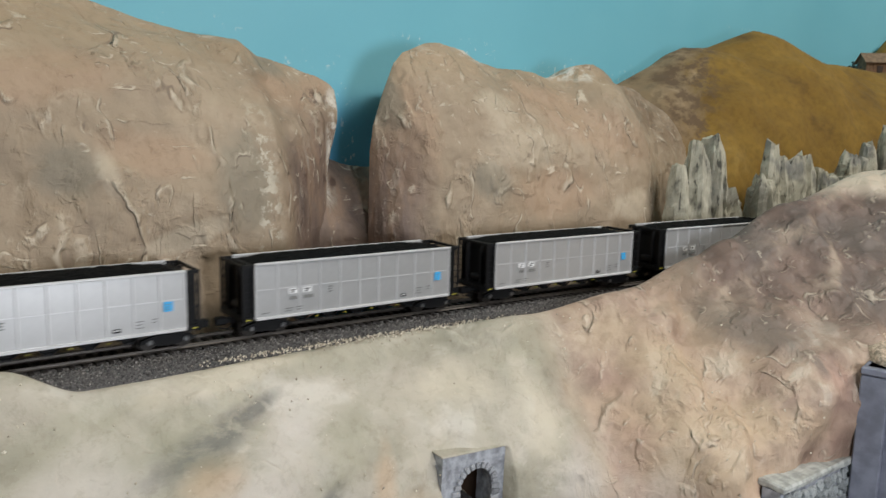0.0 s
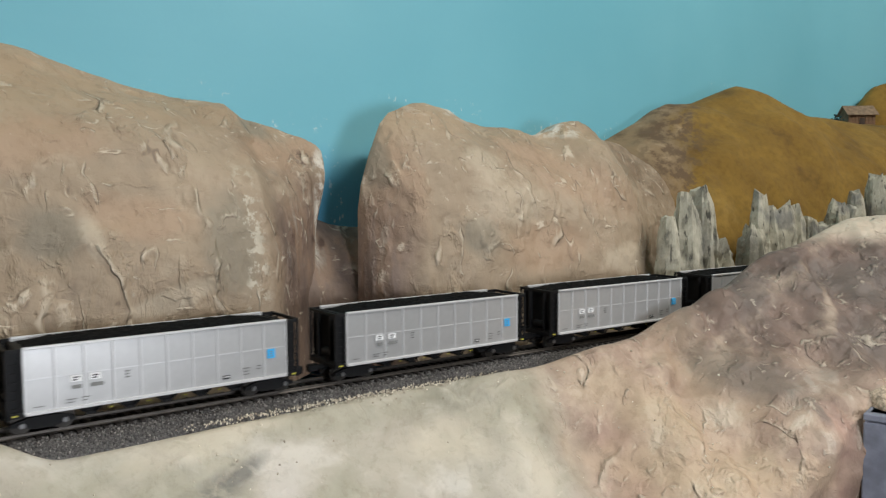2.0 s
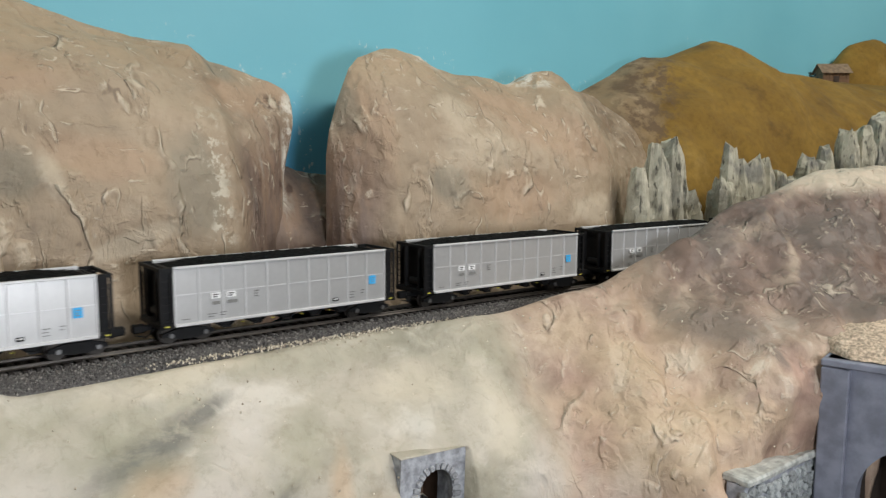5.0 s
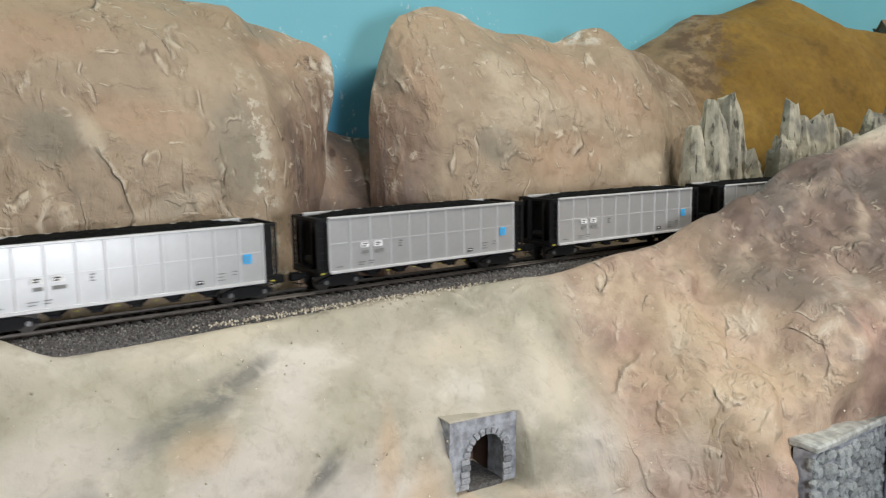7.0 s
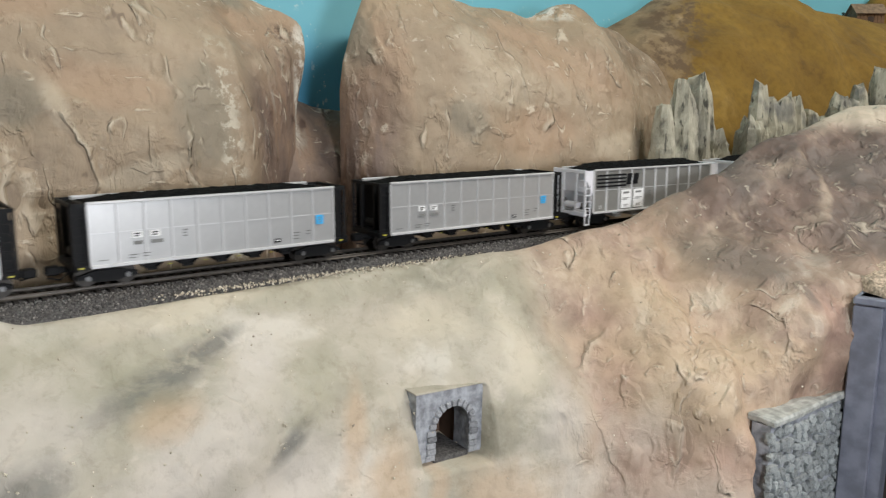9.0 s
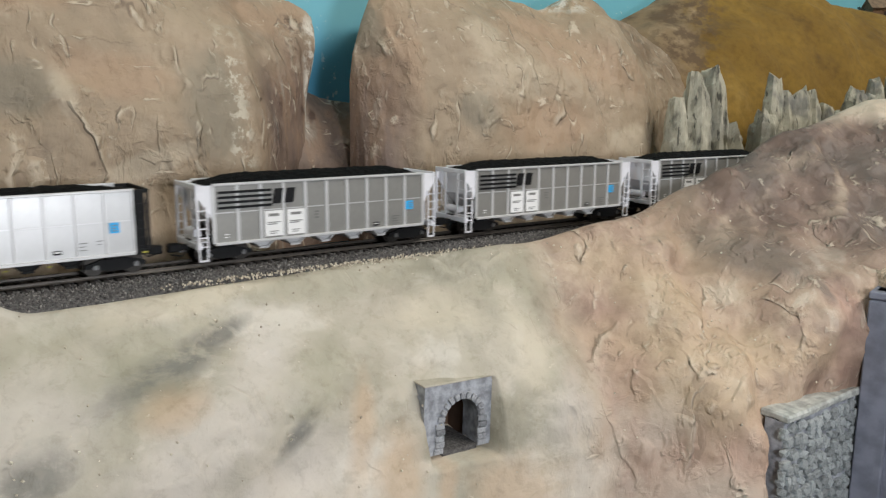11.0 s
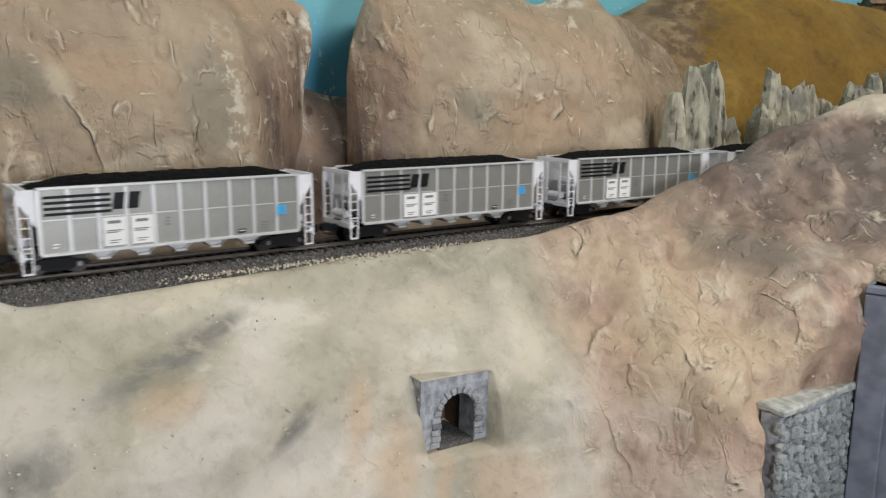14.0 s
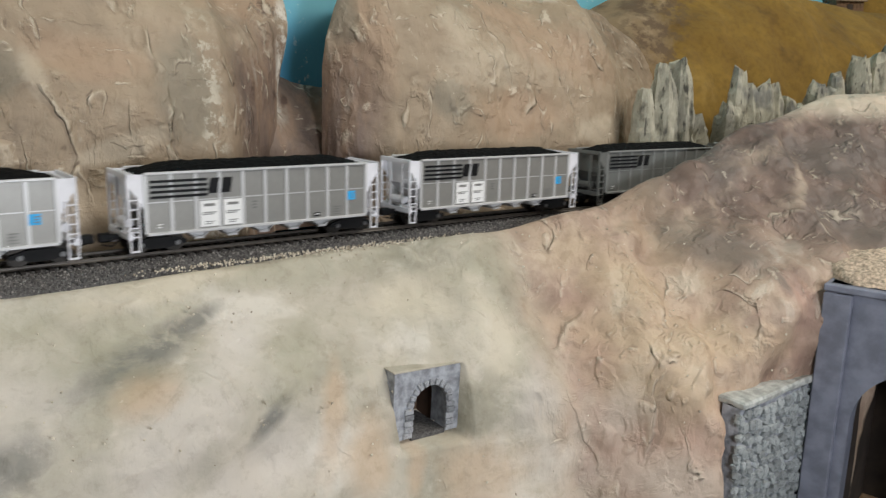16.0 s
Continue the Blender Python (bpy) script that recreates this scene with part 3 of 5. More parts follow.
def rough(p, big=0.006, mid=0.0022, fine=0.0008, seed=0.0):
    q = Vector((p[0] + seed, p[1], p[2]))
    n = big * noise.noise(q * 17) + mid * noise.noise(q * 48)
    n += fine * 2.2 * (0.5 - abs(noise.noise(q * 75 + Vector((4, 1, 7)))))
    n += fine * noise.noise(q * 150)
    return n


# ---- the room ----
def room():
    def slab(name, x0, x1, y0, y1, z0, z1, mat, label, category):
        ob = part(name, boxes((x0, x1, y0, y1, z0, z1)), mat)
        tagged(ob, label, category, kind="structure")
    slab("floor", -3.6, 4.4, -3.0, 4.4, -0.1, 0.0, M_FLOOR, "grey painted concrete floor of the layout room", "floor")
    slab("ceiling", -3.6, 4.4, -3.0, 4.4, 2.4, 2.5, M_CEIL, "plain off-white ceiling of the layout room", "ceiling")
    slab("wall_south", -3.6, 4.4, -3.1, -3.0, 0, 2.4, M_ROOM, "plain painted wall behind the aisle", "wall")
    slab("wall_north", -3.6, 4.4, 4.4, 4.5, 0, 2.4, M_ROOM, "plain painted wall behind the layout", "wall")
    slab("wall_west", -3.7, -3.6, -3.1, 4.5, 0, 2.4, M_ROOM, "plain painted side wall of the room", "wall")
    slab("wall_east", 4.4, 4.5, -3.1, 4.5, 0, 2.4, M_ROOM, "plain painted side wall of the room", "wall")


room()

back_d = profile([(-3.0, -0.20), (0.2, -0.20), (0.45, -0.235), (0.9, -0.36), (1.3, -0.46), (3.6, -0.5)])


def backdrop():
    ss = np.linspace(-3.0, 3.6, 140)
    pts = []
    for s in ss:
        for z in (-0.9, 0.0, 0.5, 1.2):
            pts.append(arc(s, back_d(s), z))
        for z in (1.2, -0.9):
            pts.append(arc(s, back_d(s) - 0.02, z))
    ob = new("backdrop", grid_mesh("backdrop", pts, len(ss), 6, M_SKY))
    tagged(ob, "sky-blue painted backdrop wall behind the plaster hills", "backdrop", kind="structure")


backdrop()


# ---- scenery ----
def mountain(name, s_list, top, base_d, ridge_d, mat, label, nv=90, zb=-0.02, e1=0.75, e2=1.5, big=0.006, mid=0.0022, fine=0.0006, lean=None, seed=0.0, wrap=None, category="rock hill"):
    """A relief hill: each column rises from its foot and rolls back to its ridge."""
    pts = []
    nb = 8
    for s in s_list:
        zt, d0, d1 = top(s), base_d(s), ridge_d(s)
        for j in range(nv):
            a = j / (nv - 1) * math.pi / 2
            z = zb + (zt - zb) * math.sin(a) ** e1
            d = d0 + (d1 - d0) * (1 - math.cos(a) ** e2)
            sl = s + (lean(s, z) if lean else 0.0)
            n = rough((s, d, z), big, mid, fine, seed)
            fade = min(1.0, (1 - j / (nv - 1)) * 4 + 0.35)
            pts.append(arc(sl, d + n * fade, z + 0.55 * n * math.sin(a)))
        for k in range(1, nb + 1):
            f = k / nb
            z = zt - (zt - zb) * 0.25 * f * f
            pts.append(arc(s + (lean(s, z) if lean else 0.0) + (wrap(s) * f if wrap else 0.0), d1 + (back_d(s) - 0.004 - d1) * f, z))
    ob = new(name, grid_mesh(name, pts, len(s_list), nv + nb, mat))
    return tagged(ob, label, category)


def cliff():
    top = profile([(-3, 0.24), (-0.3, 0.262), (-0.15, 0.25), (-0.03, 0.222), (0.04, 0.203), (0.08, 0.194), (0.11, 0.189), (0.124, 0.178), (0.155, 0.172), (0.168, 0.167), (0.177, 0.160), (0.184, 0.150), (0.189, 0.136), (0.193, 0.11), (0.197, 0.05), (0.2, -0.01)])
    base = profile([(-3, -0.05), (0.095, -0.052), (0.112, -0.055), (0.124, -0.068), (0.15, -0.094), (0.18, -0.120), (0.2, -0.15)])
    ridge = profile([(-3, -0.17), (-0.05, -0.16), (0.1, -0.145), (0.18, -0.14), (0.2, -0.19)])
    ss = np.concatenate([np.linspace(-3, -0.35, 60), np.linspace(-0.345, 0.17, 230), np.linspace(0.172, 0.2, 34)])
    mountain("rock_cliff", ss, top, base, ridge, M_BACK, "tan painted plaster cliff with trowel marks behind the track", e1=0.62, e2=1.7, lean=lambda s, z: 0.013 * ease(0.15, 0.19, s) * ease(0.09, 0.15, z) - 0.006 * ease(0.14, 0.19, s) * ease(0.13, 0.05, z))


def saddle():
    top = profile([(0.14, 0.115), (0.19, 0.098), (0.21, 0.092), (0.26, 0.090), (0.3, 0.09)])
    mountain("rock_saddle", np.linspace(0.14, 0.30, 80), top, profile([(0.14, -0.102), (0.17, -0.109), (0.19, -0.113), (0.30, -0.118)]), lambda s: -0.165, M_BACK, "red-brown plaster hollow with painted-in shade between two cliffs", nv=50, e1=0.6, e2=1.6, seed=3.0)


def middle_hill():
    top = profile([(0.2065, -0.020), (0.2080, 0.033), (0.2070, 0.061), (0.2070, 0.099), (0.2110, 0.127), (0.2190, 0.150), (0.2320, 0.179), (0.2430, 0.190), (0.273, 0.2), (0.291, 0.201), (0.322, 0.198), (0.341, 0.189), (0.382, 0.183), (0.425, 0.178), (0.447, 0.183), (0.462, 0.192), (0.486, 0.195), (0.502, 0.189), (0.519, 0.178), (0.56, 0.172), (0.62, 0.15), (0.68, 0.10), (0.74, 0.05), (0.8, 0.0)])
    base = profile([(0.2065, -0.105), (0.2105, -0.092), (0.2215, -0.080), (0.25, -0.066), (0.30, -0.058), (0.465, -0.056), (0.51, -0.072), (0.55, -0.095), (0.62, -0.118), (0.8, -0.14)])
    ridge = profile([(0.2065, -0.11), (0.235, -0.115), (0.3, -0.14), (0.5, -0.145), (0.62, -0.17), (0.8, -0.19)])
    ss = np.concatenate([np.linspace(0.2065, 0.24, 60), np.linspace(0.2415, 0.6, 210), np.linspace(0.602, 0.8, 60)])
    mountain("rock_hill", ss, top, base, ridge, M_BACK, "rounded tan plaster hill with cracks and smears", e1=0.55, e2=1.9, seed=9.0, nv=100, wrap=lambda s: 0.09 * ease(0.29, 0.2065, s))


def ochre_hill():
    top = profile([(0.45, 0.08), (0.56, 0.16), (0.633, 0.188), (0.692, 0.212), (0.72, 0.228), (0.743, 0.236), (0.797, 0.241), (0.842, 0.256), (0.87, 0.265), (0.883, 0.267), (0.926, 0.261), (0.977, 0.244), (1.03, 0.234), (1.1, 0.231), (1.3, 0.236), (1.7, 0.24), (3.6, 0.22)])
    base = profile([(0.45, -0.11), (0.7, -0.085), (3.6, -0.085)])
    ridge = profile([(0.45, -0.22), (0.7, -0.26), (1.1, -0.28), (1.3, -0.36), (3.6, -0.40)])
    ss = np.concatenate([np.linspace(0.45, 1.3, 260), np.linspace(1.31, 3.6, 70)])
    mountain("ochre_hill", ss, top, base, ridge, M_OCHRE, "ochre flocked hill with a brown scorched flank", e1=0.9, e2=1.3, big=0.008, mid=0.002, fine=0.0006, seed=21.0)
    top2 = profile([(1.35, 0.10), (1.375, 0.245), (1.395, 0.285), (1.43, 0.320), (1.50, 0.337), (1.64, 0.30), (1.84, 0.2)])
    mountain("ochre_knoll", np.linspace(1.35, 1.84, 90), top2, lambda s: -0.36, lambda s: -0.42, M_OCHRE, "brown flocked knoll beside the wooden cabin", e1=0.8, e2=1.4, zb=0.1, seed=33.0, nv=50)


def shard(parent, s, w, h, t, seed, d=-0.050):
    """One upright splinter of cast rock: flat split faces, ledges and a slanting broken top."""
    rng = random.Random(seed * 7 + 1)
    corners, per, rings = 7, 3, 24
    turns = [2 * math.pi * (k + rng.uniform(-0.28, 0.28)) / corners for k in range(corners)]
    reach = [rng.uniform(0.82, 1.12) for _ in range(corners)]
    flat = [Vector((math.cos(a) * q * w / 2, math.sin(a) * q * t / 2, 0)) for a, q in zip(turns, reach)]
    ledges = sorted((rng.uniform(0.35, 0.95), rng.uniform(0.0, 6.3), rng.uniform(0.04, 0.12)) for _ in range(4))
    lean, skew = rng.uniform(-0.10, 0.10), rng.uniform(-0.45, 0.45)
    peak = [rng.uniform(0.90, 1.02) for _ in range(corners)]
    verts, faces = [], []
    seg = corners * per
    for r in range(rings):
        f = r / (rings - 1)
        shrink = (1.36 - 0.34 * f) * (1 - 0.48 * f ** 8) ** 0.7
        for k in range(seg):
            p = flat[k // per].lerp(flat[(k // per + 1) % corners], (k % per) / per) * shrink
            a = math.atan2(p.y, p.x)
            for at, way, deep in ledges:
                if f > at and math.cos(a - way) > 0.1:
                    p = p * (1 - deep)
            tall = peak[k // per] + (peak[(k // per + 1) % corners] - peak[k // per]) * (k % per) / per
            z = -0.012 + (h * tall + 0.012) * f + skew * p.x * f
            q = Vector((s * 3 + p.x, p.y + seed, z))
            groove = max(0.0, 1 - abs(noise.noise(Vector((p.x * 170 + seed, p.y * 60, z * 9)))) * 7)
            p = p * (1 + 0.10 * noise.noise(q * 90) + 0.07 * noise.noise(q * 240) - 0.16 * groove)
            verts.append(tuple(arc(s + p.x + lean * (z + 0.012) * 0.5, d - p.y, z + 0.0025 * noise.noise(q * 150) * f)))
    for r in range(rings - 1):
        for k in range(seg):
            faces.append((r * seg + k, r * seg + (k + 1) % seg, (r + 1) * seg + (k + 1) % seg, (r + 1) * seg + k))
    faces.append(tuple((rings - 1) * seg + k for k in range(seg)))
    me = bpy.data.meshes.new("shard")
    me.from_pydata(verts, [], faces)
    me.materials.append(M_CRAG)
    ob = new("shard", me)
    ob.parent = parent


def crags():
    specs = [
        ([(0.525, 0.102, 0.026), (0.540, 0.122, 0.028), (0.566, 0.125, 0.030), (0.552, 0.092, 0.034), (0.578, 0.094, 0.022), (0.590, 0.074, 0.024), (0.605, 0.052, 0.026), (0.618, 0.034, 0.020)], "pale grey-green cast rock crag with split columns"),
        ([(0.659, 0.126, 0.026), (0.651, 0.084, 0.026), (0.674, 0.108, 0.030), (0.697, 0.108, 0.040), (0.722, 0.106, 0.038), (0.738, 0.092, 0.030), (0.680, 0.080, 0.05)], "dark-washed grey cast rock crag beside the track"),
        ([(0.768, 0.084, 0.030), (0.786, 0.084, 0.028), (0.806, 0.108, 0.040), (0.828, 0.104, 0.036)], "low pale grey cast rock crag"),
        ([(0.845, 0.122, 0.026), (0.868, 0.139, 0.018)], "slim grey cast rock spire"),
        ([(0.896, 0.137, 0.030), (0.918, 0.149, 0.030), (0.945, 0.162, 0.036), (0.985, 0.157, 0.046), (1.03, 0.150, 0.056)], "broad grey cast rock crag on the hillside"),
    ]
    for i, (shards, label) in enumerate(specs):
        crag = thing("rock_crag", label, "rock", "rock crags")
        for k, (s, h, w) in enumerate(shards):
            shard(crag, s, w, h, 0.026 + 0.006 * (k % 3), i * 10 + k, -0.052 + 0.004 * (k % 2))


SECTIONS = [
    (-3.0, [(0.02, -0.02), (0.038, -0.004), (0.07, -0.03), (0.10, -0.06), (0.13, -0.12), (0.19, -0.28)]),
    (-0.085, [(0.02, -0.02), (0.036, 0.008), (0.065, -0.024), (0.098, -0.060), (0.122, -0.12), (0.18, -0.28)]),
    (-0.045, [(0.02, -0.02), (0.036, -0.010), (0.060, -0.026), (0.097, -0.060), (0.120, -0.12), (0.18, -0.28)]),
    (0.15, [(0.02, -0.02), (0.036, -0.006), (0.053, -0.030), (0.086, -0.070), (0.106, -0.12), (0.17, -0.28)]),
    (0.26, [(0.025, -0.02), (0.042, -0.004), (0.062, -0.020), (0.098, -0.065), (0.130, -0.12), (0.18, -0.28)]),
    (0.336, [(0.03, -0.018), (0.051, 0.006), (0.078, -0.011), (0.133, -0.050), (0.185, -0.098), (0.205, -0.28)]),
    (0.348, [(0.03, -0.018), (0.052, 0.008), (0.080, -0.010), (0.130, -0.050), (0.176, -0.094), (0.158, -0.28)]),
    (0.42, [(0.03, -0.015), (0.055, 0.028), (0.095, 0.004), (0.176, -0.030), (0.187, -0.086), (0.165, -0.28)]),
    (0.45, [(0.03, -0.014), (0.055, 0.038), (0.095, 0.012), (0.182, -0.026), (0.196, -0.082), (0.17, -0.28)]),
    (0.53, [(0.03, -0.01), (0.055, 0.066), (0.10, 0.044), (0.165, 0.000), (0.205, -0.035), (0.205, -0.28)]),
    (0.66, [(0.03, 0.0), (0.055, 0.092), (0.105, 0.078), (0.150, 0.020), (0.170, -0.03), (0.17, -0.28)]),
    (3.6, [(0.03, 0.0), (0.055, 0.10), (0.11, 0.09), (0.165, 0.025), (0.18, -0.03), (0.18, -0.28)]),
]


def front_place(s, v):
    """The section of the front slope at s; v runs from the ballast to the foot."""
    k = max(i for i in range(len(SECTIONS) - 1) if SECTIONS[i][0] <= s)
    a, b = SECTIONS[k], SECTIONS[k + 1]
    f = ease(0, 1, (s - a[0]) / (b[0] - a[0]))
    pts = [Vector((p[0] * (1 - f) + q[0] * f, p[1] * (1 - f) + q[1] * f)) for p, q in zip(a[1], b[1])]
    x = v * (len(pts) - 1)
    i = min(int(x), len(pts) - 2)
    u = x - i
    p0, p1, p2, p3 = pts[max(0, i - 1)], pts[i], pts[i + 1], pts[min(len(pts) - 1, i + 2)]
    return 0.5 * (2 * p1 + (p2 - p0) * u + (2 * p0 - 5 * p1 + 4 * p2 - p3) * u * u + (3 * p1 - p0 - 3 * p2 + p3) * u ** 3)


def front_slope():
    ss = np.concatenate([np.linspace(-3, -0.32, 50), np.linspace(-0.315, 0.72, 420), np.linspace(0.73, 3.6, 60)])
    nv = 170
    pts = []
    for s in ss:
        for j in range(nv):
            v = j / (nv - 1)
            p = front_place(s, v)
            d, z = p
            hill = ease(0.22, 0.36, s)
            n = rough((s, d, z), 0.008, 0.0024 + 0.0018 * hill, 0.0005 + 0.0006 * hill, 50.0) * ease(0.1, 0.3, v)
            # slanting folds of plaster on the hill
            n += 0.0065 * hill * ease(0.15, 0.35, v) * noise.noise(Vector((s * 42 - z * 30, z * 10, d * 8)))
            # pocket behind the small portal, and the bay of the large one
            hole = ease(0.1430, 0.1465, s) * ease(0.1905, 0.1870, s) * ease(-0.074, -0.078, z) * ease(-0.1160, -0.1120, z)
            bay = ease(0.50, 0.51, s) * ease(0.66, 0.64, s) * ease(-0.055, -0.06, z)
            lift = ease(0.0, 0.12, v)
            pts.append(arc(s, d + n * 0.8 - 0.055 * hole - 0.10 * bay, z + n * 0.6 * lift))
        pts.append(arc(s, front_place(s, 1.0)[0] + 0.02, -0.30))
    ob = new("plaster_slope", grid_mesh("plaster_slope", pts, len(ss), nv + 1, M_FRONT))
    tagged(ob, "cream and pink-brown washed plaster slope below the track", "terrain", kind="structure")


cliff()
saddle()
middle_hill()
ochre_hill()
crags()
front_slope()


def bench():
    ss = np.linspace(-3, 3.6, 120)
    pts = []
    for s in ss:
        pts += [arc(s, back_d(s), -0.30), arc(s, 0.36, -0.30), arc(s, 0.36, -0.46), arc(s, 0.34, -0.46), arc(s, 0.34, -0.32), arc(s, back_d(s), -0.32)]
    ob = new("benchwork", grid_mesh("benchwork", pts, len(ss), 6, M_FASCIA))
    tagged(ob, "dark green fascia and shelf carrying the layout", "benchwork", kind="structure")
    i = 0
    for s in np.linspace(-2.6, 3.2, 6):
        ob = part("bench_leg", boxes((-0.04, 0.04, -0.04, 0.04, 0, Z0 - 0.46)), M_WOOD)
        p = arc(s, 0.15)
        ob.matrix_basis = pose(p.x, p.y, 0, 0, 0, heading(s))
        tagged(ob, "brown wooden leg under the layout shelf", "leg", "bench legs", kind="structure")


bench()


# ---- track ----
def railway():
    ss = np.linspace(-3, 3.6, 330)
    bed = []
    shape = [(-0.065, -0.016), (-0.034, -0.012), (-0.026, -0.0045), (-0.010, -0.0032), (0, -0.0034), (0.010, -0.0032), (0.024, -0.0042), (0.034, -0.0085), (0.042, -0.024)]
    for s in ss:
        for d, z in shape:
            bed.append(arc(s, d, z + 0.0006 * noise.noise(Vector((s * 90, d * 200, 0)))))
    ob = new("ballast_bed", grid_mesh("ballast_bed", bed, len(ss), len(shape), M_BED))
    tagged(ob, "dark grey ballast shoulder under the rails", "ballast", kind="structure")
    track = thing("railway_track", "single model railway track with nickel rails and dark ties", "track", kind="structure")
    for side in (-1, 1):
        sec = [(-0.0012, -0.0021), (-0.0004, -0.0016), (-0.0004, -0.0006), (-0.0005, 0.0), (0.0005, 0.0), (0.0004, -0.0006), (0.0004, -0.0016), (0.0012, -0.0021)]
        pts = [arc(s, side * 0.00825 + d, z) for s in ss for d, z in sec]
        r = new("rail", grid_mesh("rail", pts, len(ss), len(sec), M_RAIL))
        r.parent = track
    tie = finish("tie", boxes((-0.00125, 0.00125, -0.0148, 0.0148, -0.0042, -0.0021, 0.0002)), M_TIE)
    s = -0.35
    while s < 0.95:
        p = arc(s)
        piece("tie", tie, track, pose(p.x, p.y, p.z, 0, 0, heading(s) + random.uniform(-1, 1)))
        s += 0.0066
    verts, faces = [], []
    for lo, hi in ((-3, -0.352), (0.955, 3.6)):
        s = lo
        while s < hi:
            b = len(verts)
            for ds in (-0.00125, 0.00125):
                for d in (-0.0148, 0.0148):
                    for z in (-0.0042, -0.0021):
                        verts.append(tuple(arc(s + ds, d, z)))
            faces += [tuple(b + k for k in f) for f in ((0, 1, 3, 2), (4, 6, 7, 5), (0, 4, 5, 1), (2, 3, 7, 6), (1, 5, 7, 3), (0, 2, 6, 4))]
            s += 0.0066
    me = bpy.data.meshes.new("distant_ties")
    me.from_pydata(verts, [], faces)
    me.materials.append(M_TIE)
    ob = new("distant_ties", me)
    ob.parent = track
    tagged(ob, kind="stuff")


def scatter(name, count, where, sizes, mat, label, category):
    """Loose grains as eight-sided chips in one mesh."""
    rng = random.Random(7)
    verts, faces = [], []
    for _ in range(count):
        c = where(rng)
        r = rng.uniform(*sizes)
        b = len(verts)
        q = Euler([rng.uniform(0, 6.3) for _ in range(3)]).to_matrix()
        for v in ((1, 0, 0), (-1, 0, 0), (0, 1, 0), (0, -1, 0), (0, 0, 1), (0, 0, -1)):
            verts.append(tuple(c + q @ (Vector(v) * r * rng.uniform(0.6, 1.2))))
        faces += [tuple(b + k for k in f) for f in ((0, 2, 4), (2, 1, 4), (1, 3, 4), (3, 0, 4), (2, 0, 5), (1, 2, 5), (3, 1, 5), (0, 3, 5))]
    me = bpy.data.meshes.new(name)
    me.from_pydata(verts, [], faces)
    me.materials.append(mat)
    tagged(new(name, me), label, category, kind="stuff")


def on_shoulder(rng):
    s = rng.uniform(-0.22, 0.55)
    d = rng.uniform(0.011, 0.039)
    z = float(np.interp(d, [0.010, 0.024, 0.034, 0.042], [-0.0032, -0.0042, -0.0085, -0.024]))
    return arc(s, d, z + rng.uniform(-0.0001, 0.0005))


def on_crown(rng):
    s = rng.uniform(-0.22, 0.7)
    d = rng.choice([rng.uniform(-0.007, 0.007), rng.uniform(-0.03, -0.010)])
    return arc(s, d, -0.0034 + rng.uniform(-0.0002, 0.0003) - (0.004 * max(0, -d - 0.022) / 0.008))


def on_lip(rng):
    s = rng.gauss(0.13, 0.05) if rng.random() < 0.6 else rng.uniform(0.02, 0.30)
    d = 0.036 + rng.gauss(0, 0.0022) + 0.010 * ease(0.2, 0.3, s) - 0.001
    return arc(s, d, -0.0052 + rng.uniform(-0.0004, 0.0008) - 0.25 * max(0, d - 0.036))


railway()
scatter("ballast_stones", 15000, on_shoulder, (0.0004, 0.0010), M_BALLAST, "loose dark grey ballast stones beside the rails", "ballast")
scatter("ballast_grit", 7000, on_crown, (0.0003, 0.0008), M_BALLAST, "grey ballast grit between the ties", "ballast")
scatter("plaster_chips", 750, on_lip, (0.0003, 0.0010), M_CHIPS, "pale plaster chips along the edge of the ballast", "gravel")


def on_slope(rng):
    s = rng.uniform(-0.15, 0.42)
    p = front_place(s, rng.uniform(0.25, 0.9))
    return arc(s, p[0] + 0.002, p[1] + 0.002)


scatter("plaster_crumbs", 260, on_slope, (0.0004, 0.0011), M_CHIPS, "scattered pale plaster crumbs on the slope", "gravel")


